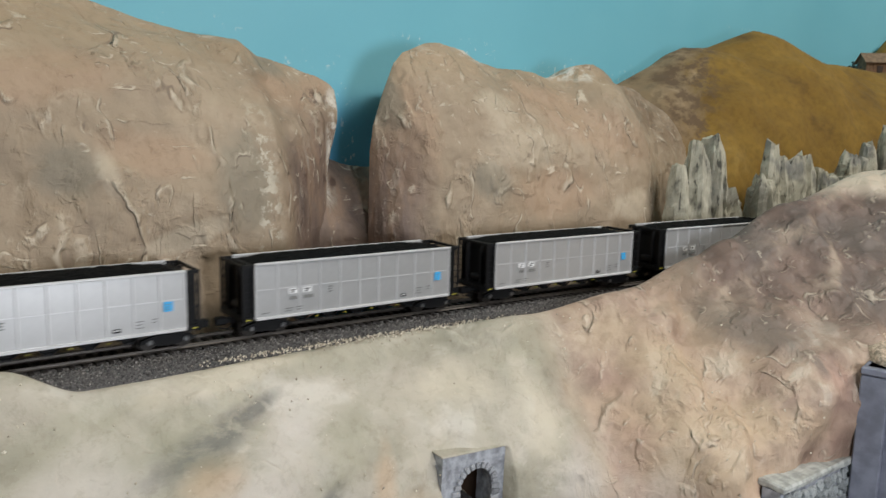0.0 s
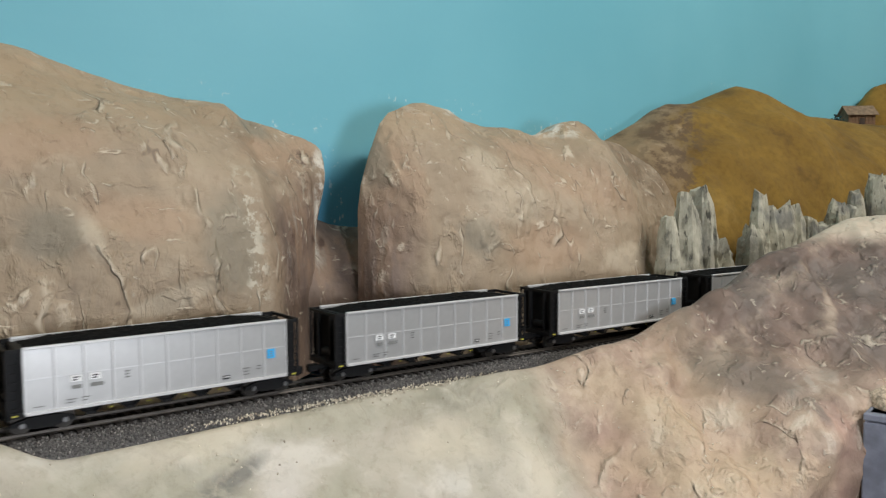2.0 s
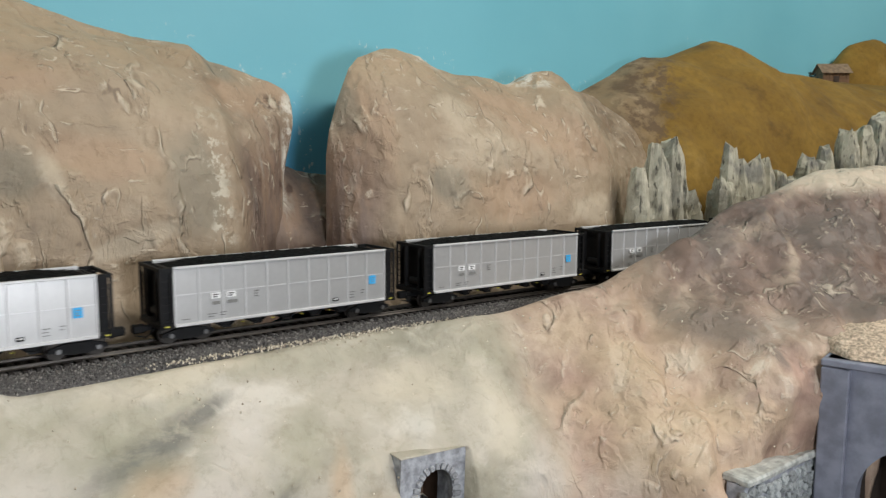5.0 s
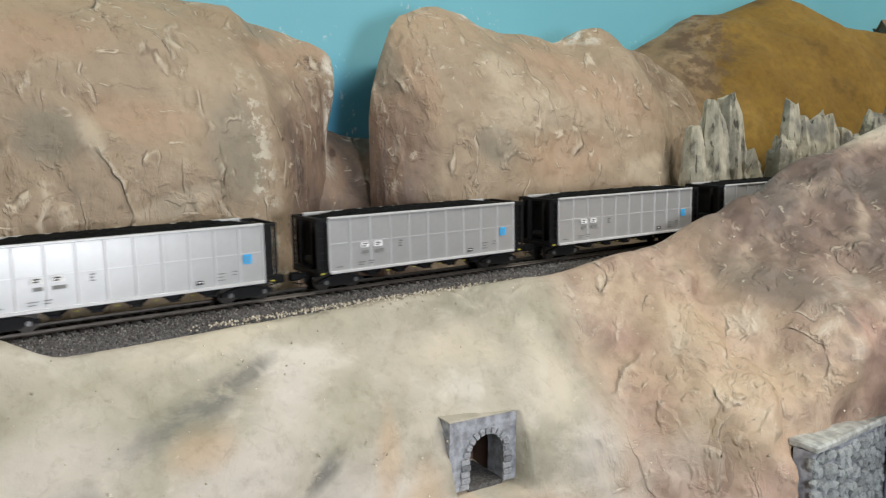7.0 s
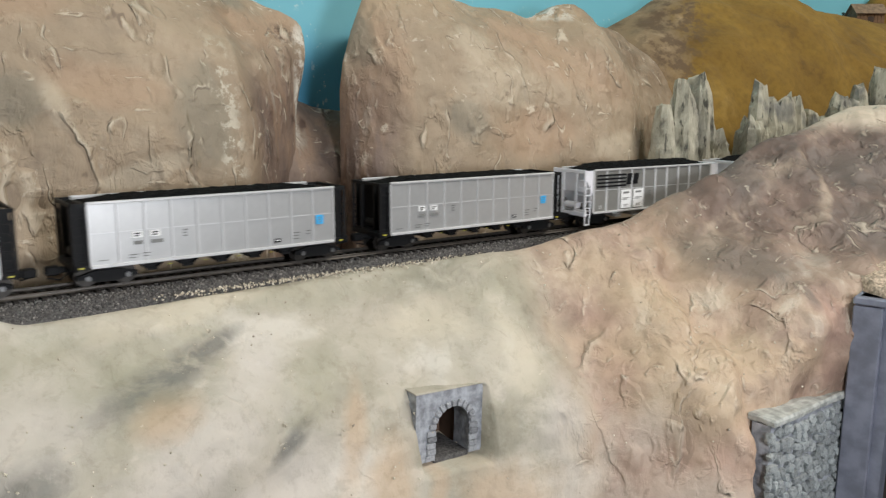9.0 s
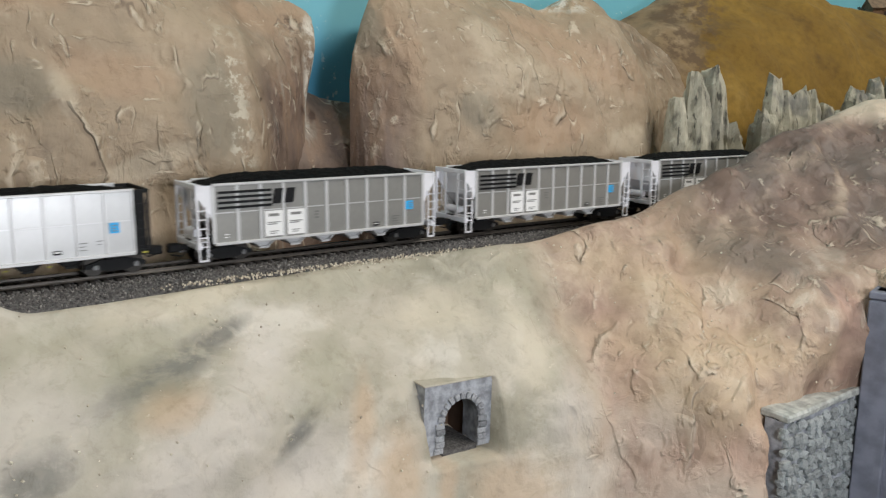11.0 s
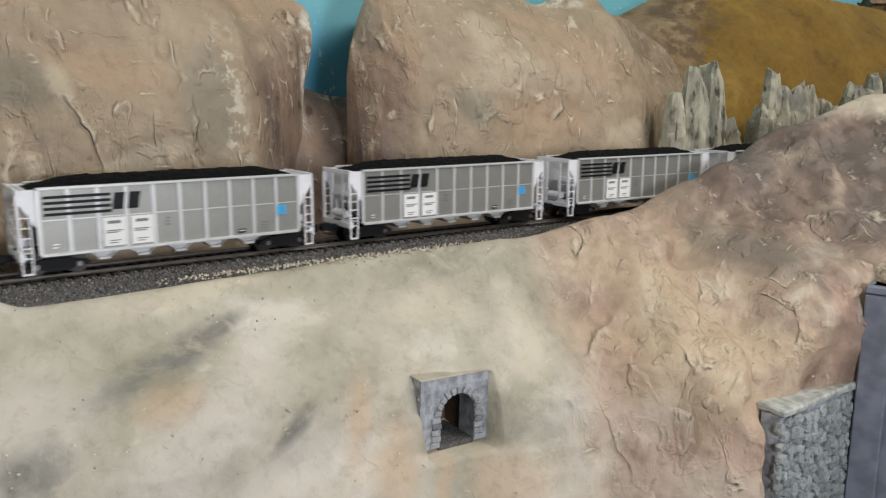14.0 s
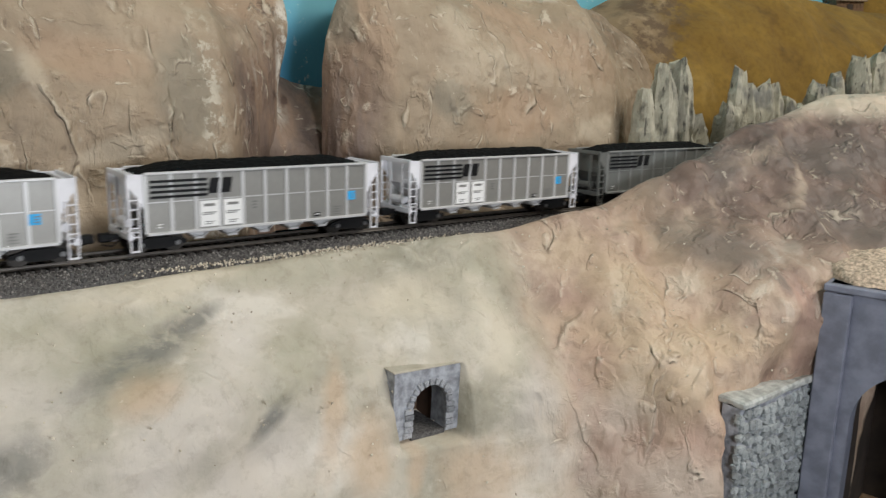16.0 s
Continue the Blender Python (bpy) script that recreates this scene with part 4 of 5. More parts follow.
# ---- stonework ----
def small_portal():
    """Stone-arched portal set in the slope."""
    p = arc(0.1415, 0.0955)
    rot = heading(0.165) - 2
    base = thing("tunnel_portal", "small blue-grey stone tunnel portal with an arched opening", "tunnel portal", at=pose(p.x, p.y, Z0 - 0.1075, 0, 2.0, rot))
    w, h, t = 0.0515, 0.0385, 0.016
    cx, r, spring = 0.0262, 0.0122, 0.0155
    arch = [(cx + r * math.cos(a), spring + r * math.sin(a)) for a in np.linspace(0, math.pi, 17)]
    # face with the opening cut through
    bm = bmesh.new()
    outline = [(0, -0.004), (cx - r, -0.004)] + arch[::-1] + [(cx + r, -0.004), (w, -0.004), (w, h), (0, h)]
    prism(bm, outline, 0.0, t)
    part("face", bm, M_STONE, base, "blue-grey painted stone face")
    bm = boxes((-0.0006, w + 0.0004, -0.0004, t + 0.006, h, h + 0.0009, 0.0003))
    part("coping", bm, M_FRONT, base, "cream plastered top edge")
    rng = random.Random(3)
    for i in range(11):
        a = math.pi * (i + 0.5) / 11
        bm = bmesh.new()
        ln = 0.0042 + rng.uniform(-0.0006, 0.0006)
        box(bm, 0, ln, -0.0016, 0.002, -0.0015, 0.0015, 0.0004)
        part("arch_stone", bm, M_ARCH, base, at=Matrix.Translation((cx + (r + 0.0002) * math.cos(a), 0, spring + (r + 0.0002) * math.sin(a))) @ Matrix.Rotation(-a, 4, "Y"))
    for side in (-1, 1):
        for k in range(5):
            x0 = cx + side * (r + 0.0028) - 0.0028
            wob = rng.uniform(-0.0008, 0.0008)
            bm = boxes((x0 - 0.0006 + wob, x0 + 0.0056 + wob, -0.0012, 0.001, spring - 0.0038 * (k + 1), spring - 0.0038 * k - 0.0004, 0.0004))
            part("jamb_stone", bm, M_ARCH, base)
    # lining and floor of the bore
    bm = bmesh.new()
    bore = [(cx + (r + 0.001) * math.cos(a), spring + (r + 0.001) * math.sin(a)) for a in np.linspace(0, math.pi, 15)]
    bore = [(cx + r + 0.001, -0.012)] + bore + [(cx - r - 0.001, -0.012)]
    for (x0, z0), (x1, z1) in zip(bore[:-1], bore[1:]):
        bm.faces.new([bm.verts.new(c) for c in ((x0, t, z0), (x1, t, z1), (x1, 0.034, z1), (x0, 0.034, z0))])
    box(bm, cx - r - 0.002, cx + r + 0.002, 0.034, 0.036, -0.012, spring + r + 0.002)
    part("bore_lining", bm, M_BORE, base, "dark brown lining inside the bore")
    part("bore_floor", boxes((cx - r, cx + r, 0.0005, 0.034, -0.006, -0.0025)), M_BED, base, "dark ballast on the bore floor")


def stone_wall():
    """Rough stone retaining wall beside the large portal."""
    x0, y0 = 0.2035, 0.467
    rot = math.degrees(math.atan2(0.065, 0.085))
    wall = thing("retaining_wall", "rough grey stone retaining wall with a pale cap", "retaining wall", at=pose(x0, y0, Z0 - 0.102, 0, 0, rot))
    length, h = 0.108, 0.17
    part("core", boxes((0, length, 0.003, 0.016, -h, -0.001)), M_STONE, wall, "blue-grey wall core")
    bm = bmesh.new()
    box(bm, -0.001, length, -0.0005, 0.020, -0.001, 0.004, 0.0012)
    bmesh.ops.subdivide_edges(bm, edges=bm.edges, cuts=3, use_grid_fill=True)
    for v in bm.verts:
        v.co += Vector((0, 0.0012, 0.0014)) * noise.noise(v.co * 160)
    part("cap", bm, M_CAP, wall, "pale weathered cap stones")
    rng = random.Random(11)
    shapes = []
    for k in range(10):
        bm = bmesh.new()
        bmesh.ops.create_icosphere(bm, subdivisions=1, radius=1.0)
        for v in bm.verts:
            c = v.co
            v.co = Vector([math.copysign(abs(q) ** 0.55, q) * 0.5 for q in c]) * rng.uniform(0.80, 1.08)
        shapes.append(finish("wall_stone", bm, M_RUBBLE))
    n = 0
    z = -0.004
    while z > -h and n < 290:
        x = rng.uniform(-0.003, 0.0)
        rh = rng.uniform(0.0052, 0.0078)
        while x < length - 0.002:
            w = rng.uniform(0.005, 0.0115)
            m = Matrix.Translation((x + w / 2, 0.0025 + rng.uniform(-0.0008, 0.0008), z - rh / 2 + rng.uniform(-0.002, 0.002))) @ Matrix.Rotation(rng.uniform(-0.6, 0.6), 4, "Y") @ Matrix.Diagonal((w * 1.05, 0.0058, rh * 1.2, 1))
            piece("wall_stone", shapes[rng.randrange(10)], wall, m)
            n += 1
            x += w
        z -= rh


def large_portal():
    """Slate-grey concrete portal; only its pilaster and part of its arch come into view."""
    x0, y0 = 0.2745, 0.5175
    rot = LARGE_TURN
    base = thing("tunnel_portal", "large slate-grey concrete tunnel portal with a wide arch", "tunnel portal", at=pose(x0, y0, Z0 - 0.030, 0, 0, rot))
    h, w, t = 0.20, 0.136, 0.02
    cx, r, spring = 0.068, 0.045, -0.097
    arch = [(cx + r * math.cos(a), spring + r * math.sin(a)) for a in np.linspace(0, math.pi, 25)]
    bm = bmesh.new()
    prism(bm, [(0, -h), (cx - r, -h)] + arch[::-1] + [(cx + r, -h), (w, -h), (w, 0), (0, 0)], 0.004, 0.004 + t)
    part("face", bm, M_CONC, base, "streaked slate-grey face")
    # unseen box added behind the pilaster to close a dark gap to the hill
    part("wing_wall", boxes((-0.0028, 0.010, 0.006, 0.07, -h, -0.002, 0.001)), M_CONC, base)
    part("pilaster", boxes((-0.003, 0.0155, -0.002, 0.02, -h, -0.006, 0.001)), M_CONC, base)
    part("pilaster", boxes((w - 0.018, w + 0.003, -0.002, 0.02, -h, -0.006, 0.001)), M_CONC, base)
    part("cornice", boxes((-0.0032, w + 0.003, -0.0025, 0.024, -0.005, 0.0, 0.0008)), M_CONC, base)
    bm = bmesh.new()
    bore = [(cx + r + 0.001, -h)] + [(cx + (r + 0.001) * math.cos(a), spring + (r + 0.001) * math.sin(a)) for a in np.linspace(0, math.pi, 17)] + [(cx - r - 0.001, -h)]
    for (xa, za), (xb, zb) in zip(bore[:-1], bore[1:]):
        bm.faces.new([bm.verts.new(c) for c in ((xa, 0.012, za), (xb, 0.012, zb), (xb, 0.12, zb), (xa, 0.12, za))])
    box(bm, cx - r - 0.002, cx + r + 0.002, 0.12, 0.122, -h, spring + r + 0.002)
    part("bore_lining", bm, M_VOID, base, "lining inside the bore, shade put into its dark colour")


LARGE_TURN = -39.0


def gravel_bank():
    """Sandy fill between the large portal's top and the hill."""
    a = radians(LARGE_TURN)
    pts, n, m = [], 70, 40
    for i in range(n):
        f = i / (n - 1)
        x = 0.0 + 0.17 * f
        front = Vector((0.2745 + x * math.cos(a) - 0.006 * math.sin(a), 0.516 + x * math.sin(a) + 0.006 * math.cos(a), Z0 - 0.0305))
        rear = arc(0.462 + 0.15 * f, 0.160, -0.026 + 0.030 * f)
        for j in range(m):
            g = j / (m - 1)
            q = front.lerp(rear, g)
            q.z += 0.006 * math.sin(math.pi * g) + 0.0016 * noise.noise(q * 240) + 0.003 * noise.noise(q * 60)
            q.z -= 0.03 * max(0.0, 1 - i / 6)
            if j == 0:
                q.z -= 0.012
            pts.append(q)
    ob = new("gravel_bank", grid_mesh("gravel_bank", pts, n, m, M_SAND))
    tagged(ob, "sandy gravel bank above the large portal", "gravel bank", kind="structure")


small_portal()
stone_wall()
large_portal()
gravel_bank()


# ---- the cabin on the hill ----
def cabin():
    p = arc(1.345, -0.395)
    base = thing("cabin", "small weathered brown wooden cabin on the ochre hill", "cabin", at=pose(p.x, p.y, Z0 + 0.236, 0, 0, heading(1.2) - 30))
    w, dp, h = 0.050, 0.036, 0.022
    part("wall", boxes((-w / 2, w / 2, -dp / 2, dp / 2, -0.01, h, 0.0005)), M_WOOD, base)
    plank = finish("plank", boxes((-0.0028, 0.0028, -0.0006, 0.0006, 0, h, 0.0002)), M_WOOD)
    for i in range(8):
        piece("plank", plank, base, pose(-w / 2 + 0.0032 + i * 0.0062, -dp / 2 - 0.0004, 0))
    bm = bmesh.new()
    prism(bm, [(-dp / 2, h), (dp / 2, h), (0, h + 0.016)], -w / 2, w / 2)
    part("gable", bm, M_WOOD, base, at=Matrix.Rotation(math.pi / 2, 4, "Z"))
    for side in (-1, 1):
        bm = boxes((-w / 2 - 0.004, w / 2 + 0.004, -0.0005, 0.030, -0.0008, 0.0008, 0.0003))
        part("roof", bm, M_SHINGLE, base, "faded plank roof slope", at=Matrix.Translation((0, 0, h + 0.0175)) @ Matrix.Rotation(math.pi if side > 0 else 0, 4, "Z") @ Matrix.Rotation(-0.66, 4, "X"))
    part("door", boxes((-0.005, 0.005, -dp / 2 - 0.0016, -dp / 2 - 0.0008, 0, 0.016)), M_VOID, base, "dark slab standing in for a shaded doorway")
    p = arc(1.275, -0.385)
    bush = thing("bush", "small dark green lichen bush beside the cabin", "bush", at=pose(p.x, p.y, Z0 + 0.232))
    rng = random.Random(5)
    bm = bmesh.new()
    for _ in range(160):
        v = Vector((rng.gauss(0, 0.007), rng.gauss(0, 0.005), abs(rng.gauss(0.006, 0.006))))
        bmesh.ops.create_icosphere(bm, subdivisions=1, radius=rng.uniform(0.001, 0.0028), matrix=Matrix.Translation(v))
    part("foliage", bm, M_LEAF, bush)


cabin()


# ---- coal cars ----
def coal_load(parent, half, width, heap):
    nu, nv = 90, 24
    pts = []
    for i in range(nu):
        x = -half + 2 * half * i / (nu - 1)
        for j in range(nv):
            y = -width + 2 * width * j / (nv - 1)
            edge = min(1.0, (half - abs(x)) / 0.022) ** 0.7
            side = (1 - (abs(y) / width) ** 2.5)
            z = 0.0440 + heap * edge * (0.3 + 0.7 * side)
            z += 0.0009 * noise.noise(Vector((x * 320, y * 320, 1))) + 0.0005 * noise.noise(Vector((x * 130, y * 130, 4)))
            pts.append((x, y, z))
    ob = new("coal_load", grid_mesh("coal_load", pts, nu, nv, M_COAL))
    for p in ob.data.polygons:
        p.use_smooth = False
    ob.parent = parent
    tagged(ob, "heaped black coal")


def truck(parent, x):
    bm = bmesh.new()
    for y in (-0.0128, 0.0128):
        prism(bm, [(-0.0155, 0.0045), (-0.0155, 0.0065), (-0.007, 0.0088), (0.007, 0.0088), (0.0155, 0.0065), (0.0155, 0.0045), (0.011, 0.0045), (0.005, 0.0026), (-0.005, 0.0026), (-0.011, 0.0045)], y - 0.001, y + 0.001)
    box(bm, -0.004, 0.004, -0.012, 0.012, 0.0045, 0.0105)
    t = part("truck", bm, M_BLACK, parent, "black side-frame truck", at=pose(x, 0, 0))
    for dx in (-0.0102, 0.0102):
        bm = bmesh.new()
        tube(bm, (0, -0.0125, 0), (0, 0.0125, 0), 0.0009, 8)
        for y in (-1, 1):
            tube(bm, (0, y * 0.0072, 0), (0, y * 0.0098, 0), 0.00525, 24)
            tube(bm, (0, y * 0.0066, 0), (0, y * 0.0072, 0), 0.0060, 24)
        wheel = part("wheelset", bm, M_WHEEL, t, "dark steel wheels on one axle", at=pose(dx, 0, 0.00525))
        for y in (-1, 1):
            part("bearing_cap", tube(bmesh.new(), (0, y * 0.0137, 0), (0, y * 0.0148, 0), 0.0014, 10), M_TREAD, t, "bright bearing cap", at=pose(dx, 0, 0.00525))


def ladder(parent, x, y, z0, z1, half, mat, rungs):
    bm = bmesh.new()
    for dx in (-half, half):
        box(bm, x + dx - 0.0004, x + dx + 0.0004, y - 0.0004, y + 0.0004, z0, z1)
    for k in range(rungs):
        z = z0 + (z1 - z0) * (k + 0.5) / rungs
        box(bm, x - half, x + half, y - 0.0003, y + 0.0003, z - 0.0003, z + 0.0003)
    part("ladder", bm, mat, parent)


def running_gear(car, half, mat_gate, hang):
    for x in (-0.0625, 0.0625):
        truck(car, x)
    for sgn in (-1, 1):
        bm = boxes((half - 0.004, half + 0.007, -0.002, 0.002, 0.0075, 0.0105, 0.0004), (half + 0.005, half + 0.0125, -0.0025, 0.0025, 0.0065, 0.0115, 0.0008))
        part("coupler", bm, M_BLACK, car, "dark knuckle coupler", at=pose(0, 0, 0, 0, 0, 0 if sgn > 0 else 180))
        bm = bmesh.new()
        tube(bm, (half + 0.001, 0.005, 0.009), (half + 0.006, 0.005, 0.0045), 0.0004, 6)
        tube(bm, (half + 0.006, 0.005, 0.0045), (half + 0.012, 0.004, 0.006), 0.0004, 6)
        part("brake_hose", bm, M_BLACK, car, at=pose(0, 0, 0, 0, 0, 0 if sgn > 0 else 180))
    for k in range(5):
        x = -0.040 + k * 0.020
        bm = bmesh.new()
        prism(bm, [(-0.0095, 0.0125), (0.0095, 0.0125), (0.002, hang), (-0.002, hang)], -0.0135, 0.0135)
        part("hopper_gate", bm, mat_gate, car, "sloped hopper outlet gate", at=pose(x, 0, 0))
        for y in (-0.0155, 0.0155):
            bm = bmesh.new()
            tube(bm, (x - 0.009, y, 0.0125), (x - 0.002, y, hang + 0.0008), 0.0005, 6)
            tube(bm, (x + 0.009, y, 0.0125), (x + 0.002, y, hang + 0.0008), 0.0005, 6)
            box(bm, x - 0.003, x + 0.003, y - 0.0006, y + 0.0006, hang, hang + 0.0014)
            part("gate_link", bm, mat_gate, car)


def sides(car, mat_panel, mat_rib, bays, half, y, z0, z1, rib_w, label):
    """Side sheets in bays between upright ribs, a top chord and a sill, on both sides."""
    bay = 2 * half / bays
    rib = finish("rib", boxes((-rib_w / 2, rib_w / 2, -0.0006, 0.0006, z0, z1, 0.0002)), mat_rib)
    panel = finish("side_panel", boxes((-bay / 2 + rib_w / 2, bay / 2 - rib_w / 2, -0.0004, 0.0004, z0, z1)), mat_panel)
    seam = finish("panel_seam", boxes((-bay / 2 + rib_w / 2 + 0.0004, bay / 2 - rib_w / 2 - 0.0004, -0.00022, 0.00022, -0.00028, 0.00028)), mat_rib)
    for sgn in (-1, 1):
        for k in range(bays):
            x = -half + bay * (k + 0.5)
            pn = piece("side_panel", panel, car, pose(x, sgn * (y - 0.0008), 0), label if k == 0 else "")
            if sgn < 0:
                piece("panel_seam", seam, pn, pose(0, -0.0005, z0 + (z1 - z0) * 0.53))
        for k in range(bays + 1):
            piece("rib", rib, car, pose(-half + bay * k, sgn * (y - 0.0004), 0))
        yy = sgn * y
        part("top_chord", boxes((-half - 0.0005, half + 0.0005, yy - 0.0010, yy + 0.0006, z1, z1 + 0.0014, 0.0003)), mat_rib, car)
        part("side_sill", boxes((-half, half, yy - 0.0010, yy + 0.0006, z0 - 0.0010, z0 + 0.0006, 0.0002)), mat_rib, car)


def mark(car, name, x, z, w, h, mat, y, label="", seed=None):
    return part(name, boxes((x - w / 2, x + w / 2, y - 0.00008, y + 0.00008, z - h / 2, z + h / 2)), mat, car, label)


def bars(car, x, z, w, rows, gap, mat, y, thick=0.0005):
    bm = bmesh.new()
    for k in range(rows):
        ww = w * (1.0, 0.75, 0.9)[k % 3]
        box(bm, x - w / 2, x - w / 2 + ww, y - 0.00008, y + 0.00008, z - k * gap - thick / 2, z - k * gap + thick / 2)
    part("stencil_mark", bm, mat, car)


def tub(car, half, width, z0, z1, mat):
    """Hopper body inside the side sheets, with slope sheets at both ends."""
    bm = bmesh.new()
    prism(bm, [(-half + 0.022, z0), (half - 0.022, z0), (half - 0.002, z0 + 0.020), (half, z1), (-half, z1), (-half + 0.002, z0 + 0.020)], -width, width)
    part("hopper_body", bm, mat, car)
    part("centre_sill", boxes((-half - 0.006, half + 0.006, -0.004, 0.004, 0.0095, 0.0135)), M_BLACK, car)


def black_end_car(at):
    car = thing("hopper_car", "silver-sided coal hopper car with black ends and a blue square", "hopper car", "coal train", at=at)
    half, y, z0, z1 = 0.0717, 0.0185, 0.0120, 0.0448
    sides(car, M_SILVER, M_RIB, 10, half, y, z0, z1, 0.0011, "flat silver side panel")
    tub(car, 0.0745, y - 0.0022, 0.012, 0.044, M_BLACK)
    coal_load(car, 0.0700, y - 0.0018, 0.0036)
    running_gear(car, 0.0785, M_BLACK, 0.0065)
    for sgn in (-1, 1):
        turn = pose(0, 0, 0, 0, 0, 0 if sgn > 0 else 180)
        bm = bmesh.new()
        for yy in (-0.0178, 0.0178):
            box(bm, 0.0788, 0.0802, yy - 0.0007, yy + 0.0007, 0.0100, 0.0452)
            box(bm, half + 0.0006, 0.0802, yy - 0.0007, yy + 0.0007, 0.0436, 0.0456)
            box(bm, half + 0.0006, 0.0802, yy - 0.0007, yy + 0.0007, 0.0105, 0.0135)
        box(bm, 0.0788, 0.0804, -0.0185, 0.0185, 0.0438, 0.0458, 0.0003)
        box(bm, 0.0780, 0.0806, -0.0185, 0.0185, 0.0100, 0.0132, 0.0003)
        for yy in (-0.0085, 0.0085):
            box(bm, 0.0760, 0.0792, yy - 0.0008, yy + 0.0008, 0.0132, 0.0440)
        part("end_frame", bm, M_BLACK, car, "black steel end frame", at=turn)
        part("end_plate", boxes((0.0722, 0.0738, -0.0172, 0.0172, 0.013, 0.0445)), M_BLACK, car, at=turn)
        for yy in (-0.0160, 0.0160):
            part("end_side_plate", boxes((half - 0.001, 0.0784, yy - 0.0004, yy + 0.0004, 0.0130, 0.0440)), M_BLACK, car, at=turn)
        part("crossover_platform", boxes((0.0740, 0.0795, -0.0165, 0.0165, 0.0132, 0.0140)), M_BLACK, car, at=turn)
        ladder(car, sgn * 0.0762, -0.0184, 0.013, 0.040, 0.0024, M_BLACK, 6)
        ladder(car, sgn * 0.0762, 0.0184, 0.013, 0.040, 0.0024, M_BLACK, 6)
        part("brake_cylinder", tube(bmesh.new(), (0.0762, -0.004, 0.0185), (0.0762, 0.008, 0.0185), 0.0026, 12), M_BLACK, car, at=turn)
        part("yellow_mark", boxes((-0.0012, 0.0012, -0.0001, 0.0001, -0.0004, 0.0004)), M_YELLOW, car, "yellow grab-iron mark", at=pose(sgn * 0.0765, -0.0187, 0.0118))
    for k in range(4):
        part("yellow_mark", boxes((-0.001, 0.001, -0.0001, 0.0001, -0.0003, 0.0003)), M_YELLOW, car, at=pose(-0.03 + k * 0.02, -0.0163, 0.0088))
    f = -y - 0.0004
    mark(car, "blue_mark", 0.0617, 0.0262, 0.0050, 0.0056, M_BLUE, f, "bright blue square with faint lines")
    bars(car, 0.0617, 0.0275, 0.0026, 3, 0.0014, M_FADED, f - 0.0001)
    for x in (-0.0475, -0.0380):
        mark(car, "white_patch", x, 0.0272, 0.0058, 0.0034, M_DECAL, f, "white stencil patch")
        bars(car, x, 0.0278, 0.0032, 2, 0.0013, M_INK, f - 0.0001, 0.0007)
    mark(car, "number_bar", -0.0472, 0.0228, 0.0046, 0.0020, M_FADED, f)
    mark(car, "number_bar", -0.0372, 0.0228, 0.0066, 0.0020, M_FADED, f)
    bars(car, -0.0500, 0.0165, 0.0052, 2, 0.0016, M_FADED, f)
    bars(car, -0.0430, 0.0168, 0.0040, 2, 0.0016, M_FADED, f)
    bars(car, -0.0215, 0.0275, 0.0026, 3, 0.0016, M_FADED, f, 0.0008)
    mark(car, "black_patch", 0.0335, 0.0158, 0.0040, 0.0022, M_INK, f)
    bars(car, 0.0335, 0.0160, 0.0028, 1, 0.001, M_DECAL, f - 0.0001, 0.0006)
    bars(car, 0.0460, 0.0195, 0.0042, 3, 0.0018, M_FADED, f)
    bars(car, 0.0540, 0.0200, 0.0030, 2, 0.0018, M_FADED, f)
    bars(car, -0.0655, 0.0150, 0.0050, 1, 0.002, M_FADED, f)
    return car


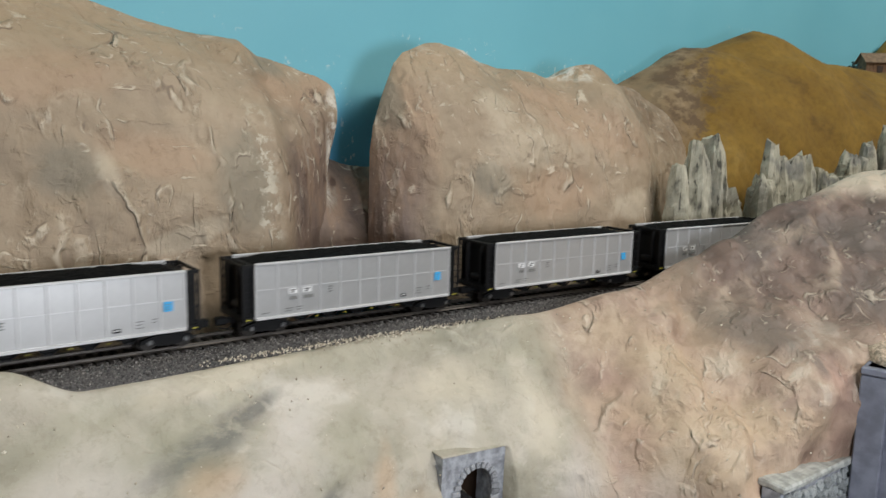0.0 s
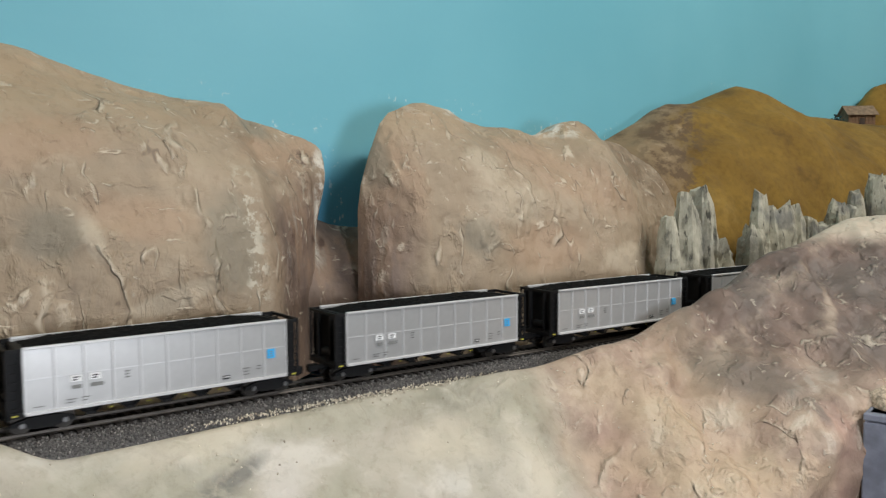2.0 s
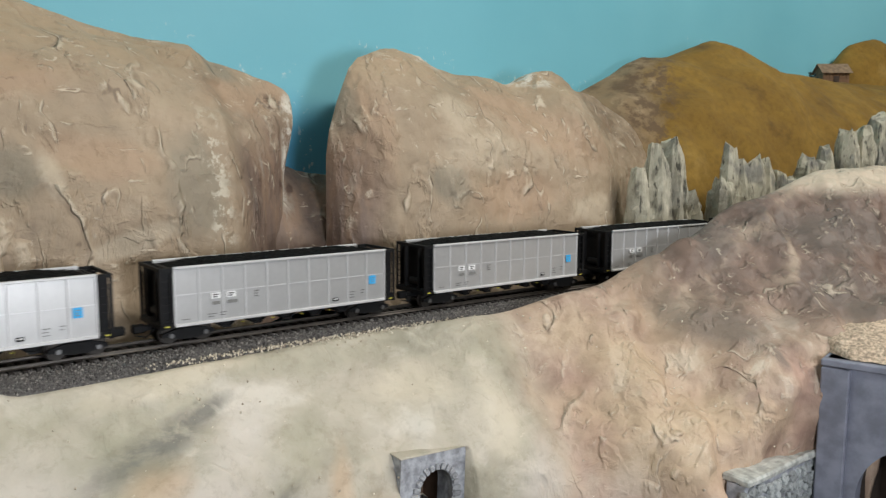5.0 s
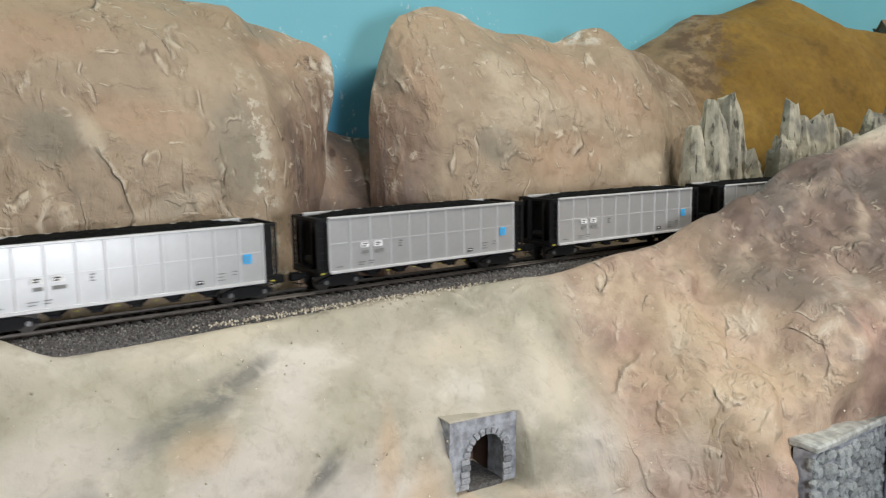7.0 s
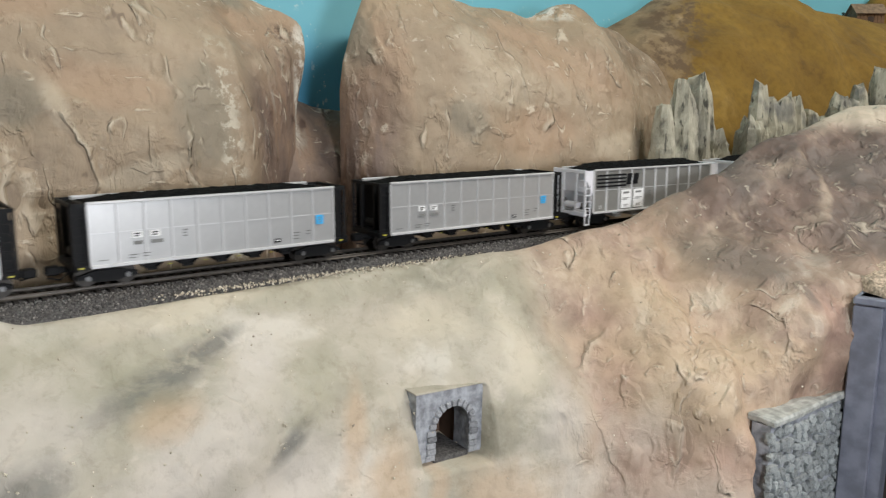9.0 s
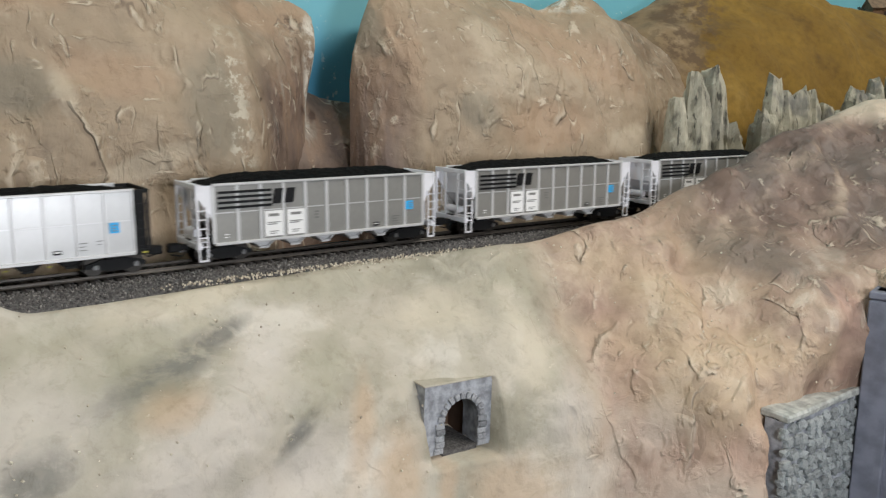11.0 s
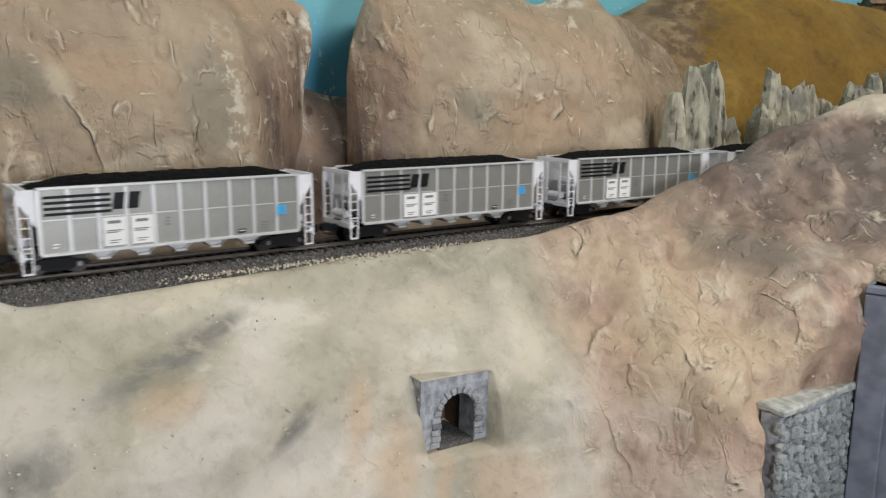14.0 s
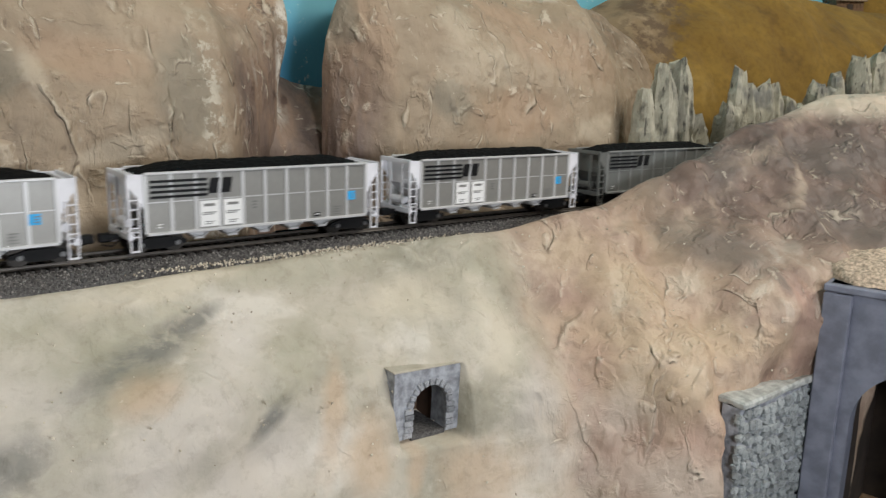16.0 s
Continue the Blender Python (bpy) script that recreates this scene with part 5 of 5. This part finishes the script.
def striped_car(at, dull=False):
    panel, rib_m, end = (M_DARKCAR, M_DARKRIB, M_DARKCAR) if dull else (M_PANEL, M_RIB, M_WHITE)
    label = "dull grey coal hopper car with black side stripes" if dull else "silver ribbed coal hopper car with white ends and black stripes"
    car = thing("hopper_car", label, "hopper car", "coal train", at=at)
    half, y, z0, z1 = 0.0705, 0.0185, 0.0120, 0.0448
    sides(car, panel, rib_m, 10, half, y, z0, z1, 0.0022, "grey panel between bright ribs")
    tub(car, 0.0745, y - 0.0022, 0.012, 0.044, panel)
    coal_load(car, 0.0735, y - 0.0018, 0.0058)
    running_gear(car, 0.0795, M_DARKRIB if dull else M_RIB, 0.0065)
    for sgn in (-1, 1):
        turn = pose(0, 0, 0, 0, 0, 0 if sgn > 0 else 180)
        for yy in (-1, 1):
            bm = bmesh.new()
            prism(bm, [(half + 0.0006, 0.0452), (0.0804, 0.0452), (0.0804, 0.0405), (half + 0.0006, 0.0255)], yy * 0.0178 - 0.0005, yy * 0.0178 + 0.0005)
            part("corner_gusset", bm, end, car, "painted triangular corner plate", at=turn)
            ladder(car, sgn * 0.0772, yy * 0.0188, 0.0085, 0.034, 0.0026, end, 5)
        bm = bmesh.new()
        for yy in (-0.0178, 0.0178):
            box(bm, 0.0790, 0.0804, yy - 0.0007, yy + 0.0007, 0.0095, 0.0452)
        box(bm, 0.0790, 0.0804, -0.0185, 0.0185, 0.0430, 0.0460, 0.0003)
        box(bm, 0.0775, 0.0808, -0.0185, 0.0185, 0.0095, 0.0130, 0.0003)
        for yy in (-0.0075, 0.0075):
            box(bm, 0.0790, 0.0795, yy - 0.0012, yy + 0.0012, 0.0130, 0.0440)
        part("end_frame", bm, end, car, "painted end frame with uprights", at=turn)
        bm = bmesh.new()
        prism(bm, [(0.0745, 0.0450), (0.0760, 0.0450), (0.0735, 0.028), (0.0600, 0.0135), (0.0590, 0.0135), (0.0720, 0.028)], -0.0172, 0.0172)
        part("slope_sheet", bm, end, car, "sloping end sheet", at=turn)
        part("crossover_platform", boxes((0.0735, 0.0790, -0.0165, 0.0165, 0.0130, 0.0138)), M_BLACK if dull else M_RIB, car, at=turn)
        for yy in (-0.0183, 0.0183):
            bm = bmesh.new()
            box(bm, 0.0744, 0.0752, yy - 0.0004, yy + 0.0004, 0.0030, 0.0095)
            box(bm, 0.0790, 0.0798, yy - 0.0004, yy + 0.0004, 0.0030, 0.0095)
            box(bm, 0.0744, 0.0798, yy - 0.0006, yy + 0.0006, 0.0025, 0.0034)
            part("step", bm, end, car, "painted corner stirrup step", at=turn)
        ladder_bm = bmesh.new()
        for k in range(5):
            box(ladder_bm, 0.0806, 0.0811, 0.0105, 0.0165, 0.0145 + k * 0.0058, 0.0151 + k * 0.0058)
        part("end_ladder", ladder_bm, end, car, at=turn)
        part("brake_cylinder", tube(bmesh.new(), (0.0770, -0.006, 0.0175), (0.0770, 0.008, 0.0175), 0.0026, 12), end, car, at=turn)
    f = -y - 0.0006
    bay = 2 * half / 10
    for k in range(4):
        mark(car, "black_stripe", -half + bay * 1.32, 0.0410 - k * 0.0029, bay * 2.3, 0.0015, M_INK, f, "black side stripe")
    # slanted emblem as plain leaning blocks
    x0 = -half + bay * 2.5
    for ex, ew in ((x0, 0.0068), (x0 + 0.0074, 0.0072)):
        bm = bmesh.new()
        prism(bm, [(ex, 0.0328), (ex + ew - 0.0016, 0.0328), (ex + ew, 0.0416), (ex + 0.0016, 0.0416)], f - 0.00008, f + 0.00008)
        part("emblem_block", bm, M_INK, car, "black slanted emblem block")
    if not dull:
        for i in (2, 3):
            x = -half + bay * (i + 0.52)
            mark(car, "white_patch", x, 0.0212, bay * 0.80, 0.0150, M_DECAL, f, "white stencil patch")
            bars(car, x, 0.0262, bay * 0.46, 1, 0.002, M_FADED, f - 0.0001, 0.0016)
            bars(car, x, 0.0218, bay * 0.58, 2, 0.0010, M_FADED, f - 0.0001, 0.0006)
            bars(car, x, 0.0165, bay * 0.38, 2, 0.0012, M_FADED, f - 0.0001, 0.0005)
        mark(car, "blue_mark", half - bay * 0.78, 0.0254, 0.0056, 0.0056, M_BLUE, f, "bright blue square with faint lines")
        bars(car, half - bay * 0.71, 0.0268, 0.0030, 3, 0.0014, M_FADED, f - 0.0001)
    bars(car, -half + bay * 4.5, 0.0262, 0.0026, 3, 0.0018, M_FADED, f, 0.0009)
    mark(car, "black_patch", half - bay * 2.55, 0.0150, 0.0042, 0.0024, M_INK, f)
    bars(car, half - bay * 2.55, 0.0152, 0.0030, 1, 0.001, M_DECAL, f - 0.0001, 0.0006)
    bars(car, half - bay * 1.5, 0.0190, 0.0052, 4, 0.0016, M_FADED, f)
    bars(car, -half + bay * 0.5, 0.0170, 0.0030, 2, 0.0016, M_DECAL, f)
    return car


def train_pose(i, run):
    """The pose of car i once the train has run that far towards the aisle end."""
    s = 0.1316 + i * PITCH - run
    p = arc(s)
    return pose(p.x, p.y, p.z, 0, 0, heading(s))


RUN = [(0.0, 0.0035), (1.0, 0.1545), (2.0, 0.3050), (3.0, 0.4570), (4.0, 0.6120), (6.5, 0.9920), (7.5, 1.1422), (8.5, 1.2945), (9.0, 1.3725), (11.5, 1.7590), (12.5, 1.9080), (14.0, 2.1428), (16.0, 2.4502)]


def train():
    cars = []
    first = black_end_car(train_pose(-2, 0))
    cars.append((-2, first))
    for i in range(-1, 9):
        cars.append((i, copy_thing(first, train_pose(i, 0))))
    second = striped_car(train_pose(9, 0))
    cars.append((9, second))
    for i in range(10, 15):
        cars.append((i, copy_thing(second, train_pose(i, 0))))
    third = striped_car(train_pose(15, 0), True)
    cars.append((15, third))
    cars.append((16, copy_thing(third, train_pose(16, 0))))
    return cars


TRAIN = train()


# ---- what moves ----
def rolled(t):
    return float(np.interp(t, [r[0] for r in RUN], [r[1] for r in RUN]))


def motions():
    for i, car in TRAIN:
        walk(car, [(t, train_pose(i, run)) for t, run in RUN])
        # the wheels roll on the rails
        for wheel in [o for o in car.children_recursive if o.name.startswith("wheelset")]:
            x = wheel.location.x
            walk(wheel, [(k / 30, pose(x, 0, 0.00525, 0, -math.degrees(rolled(k / 30) / 0.00525), 0)) for k in range(481)])


motions()
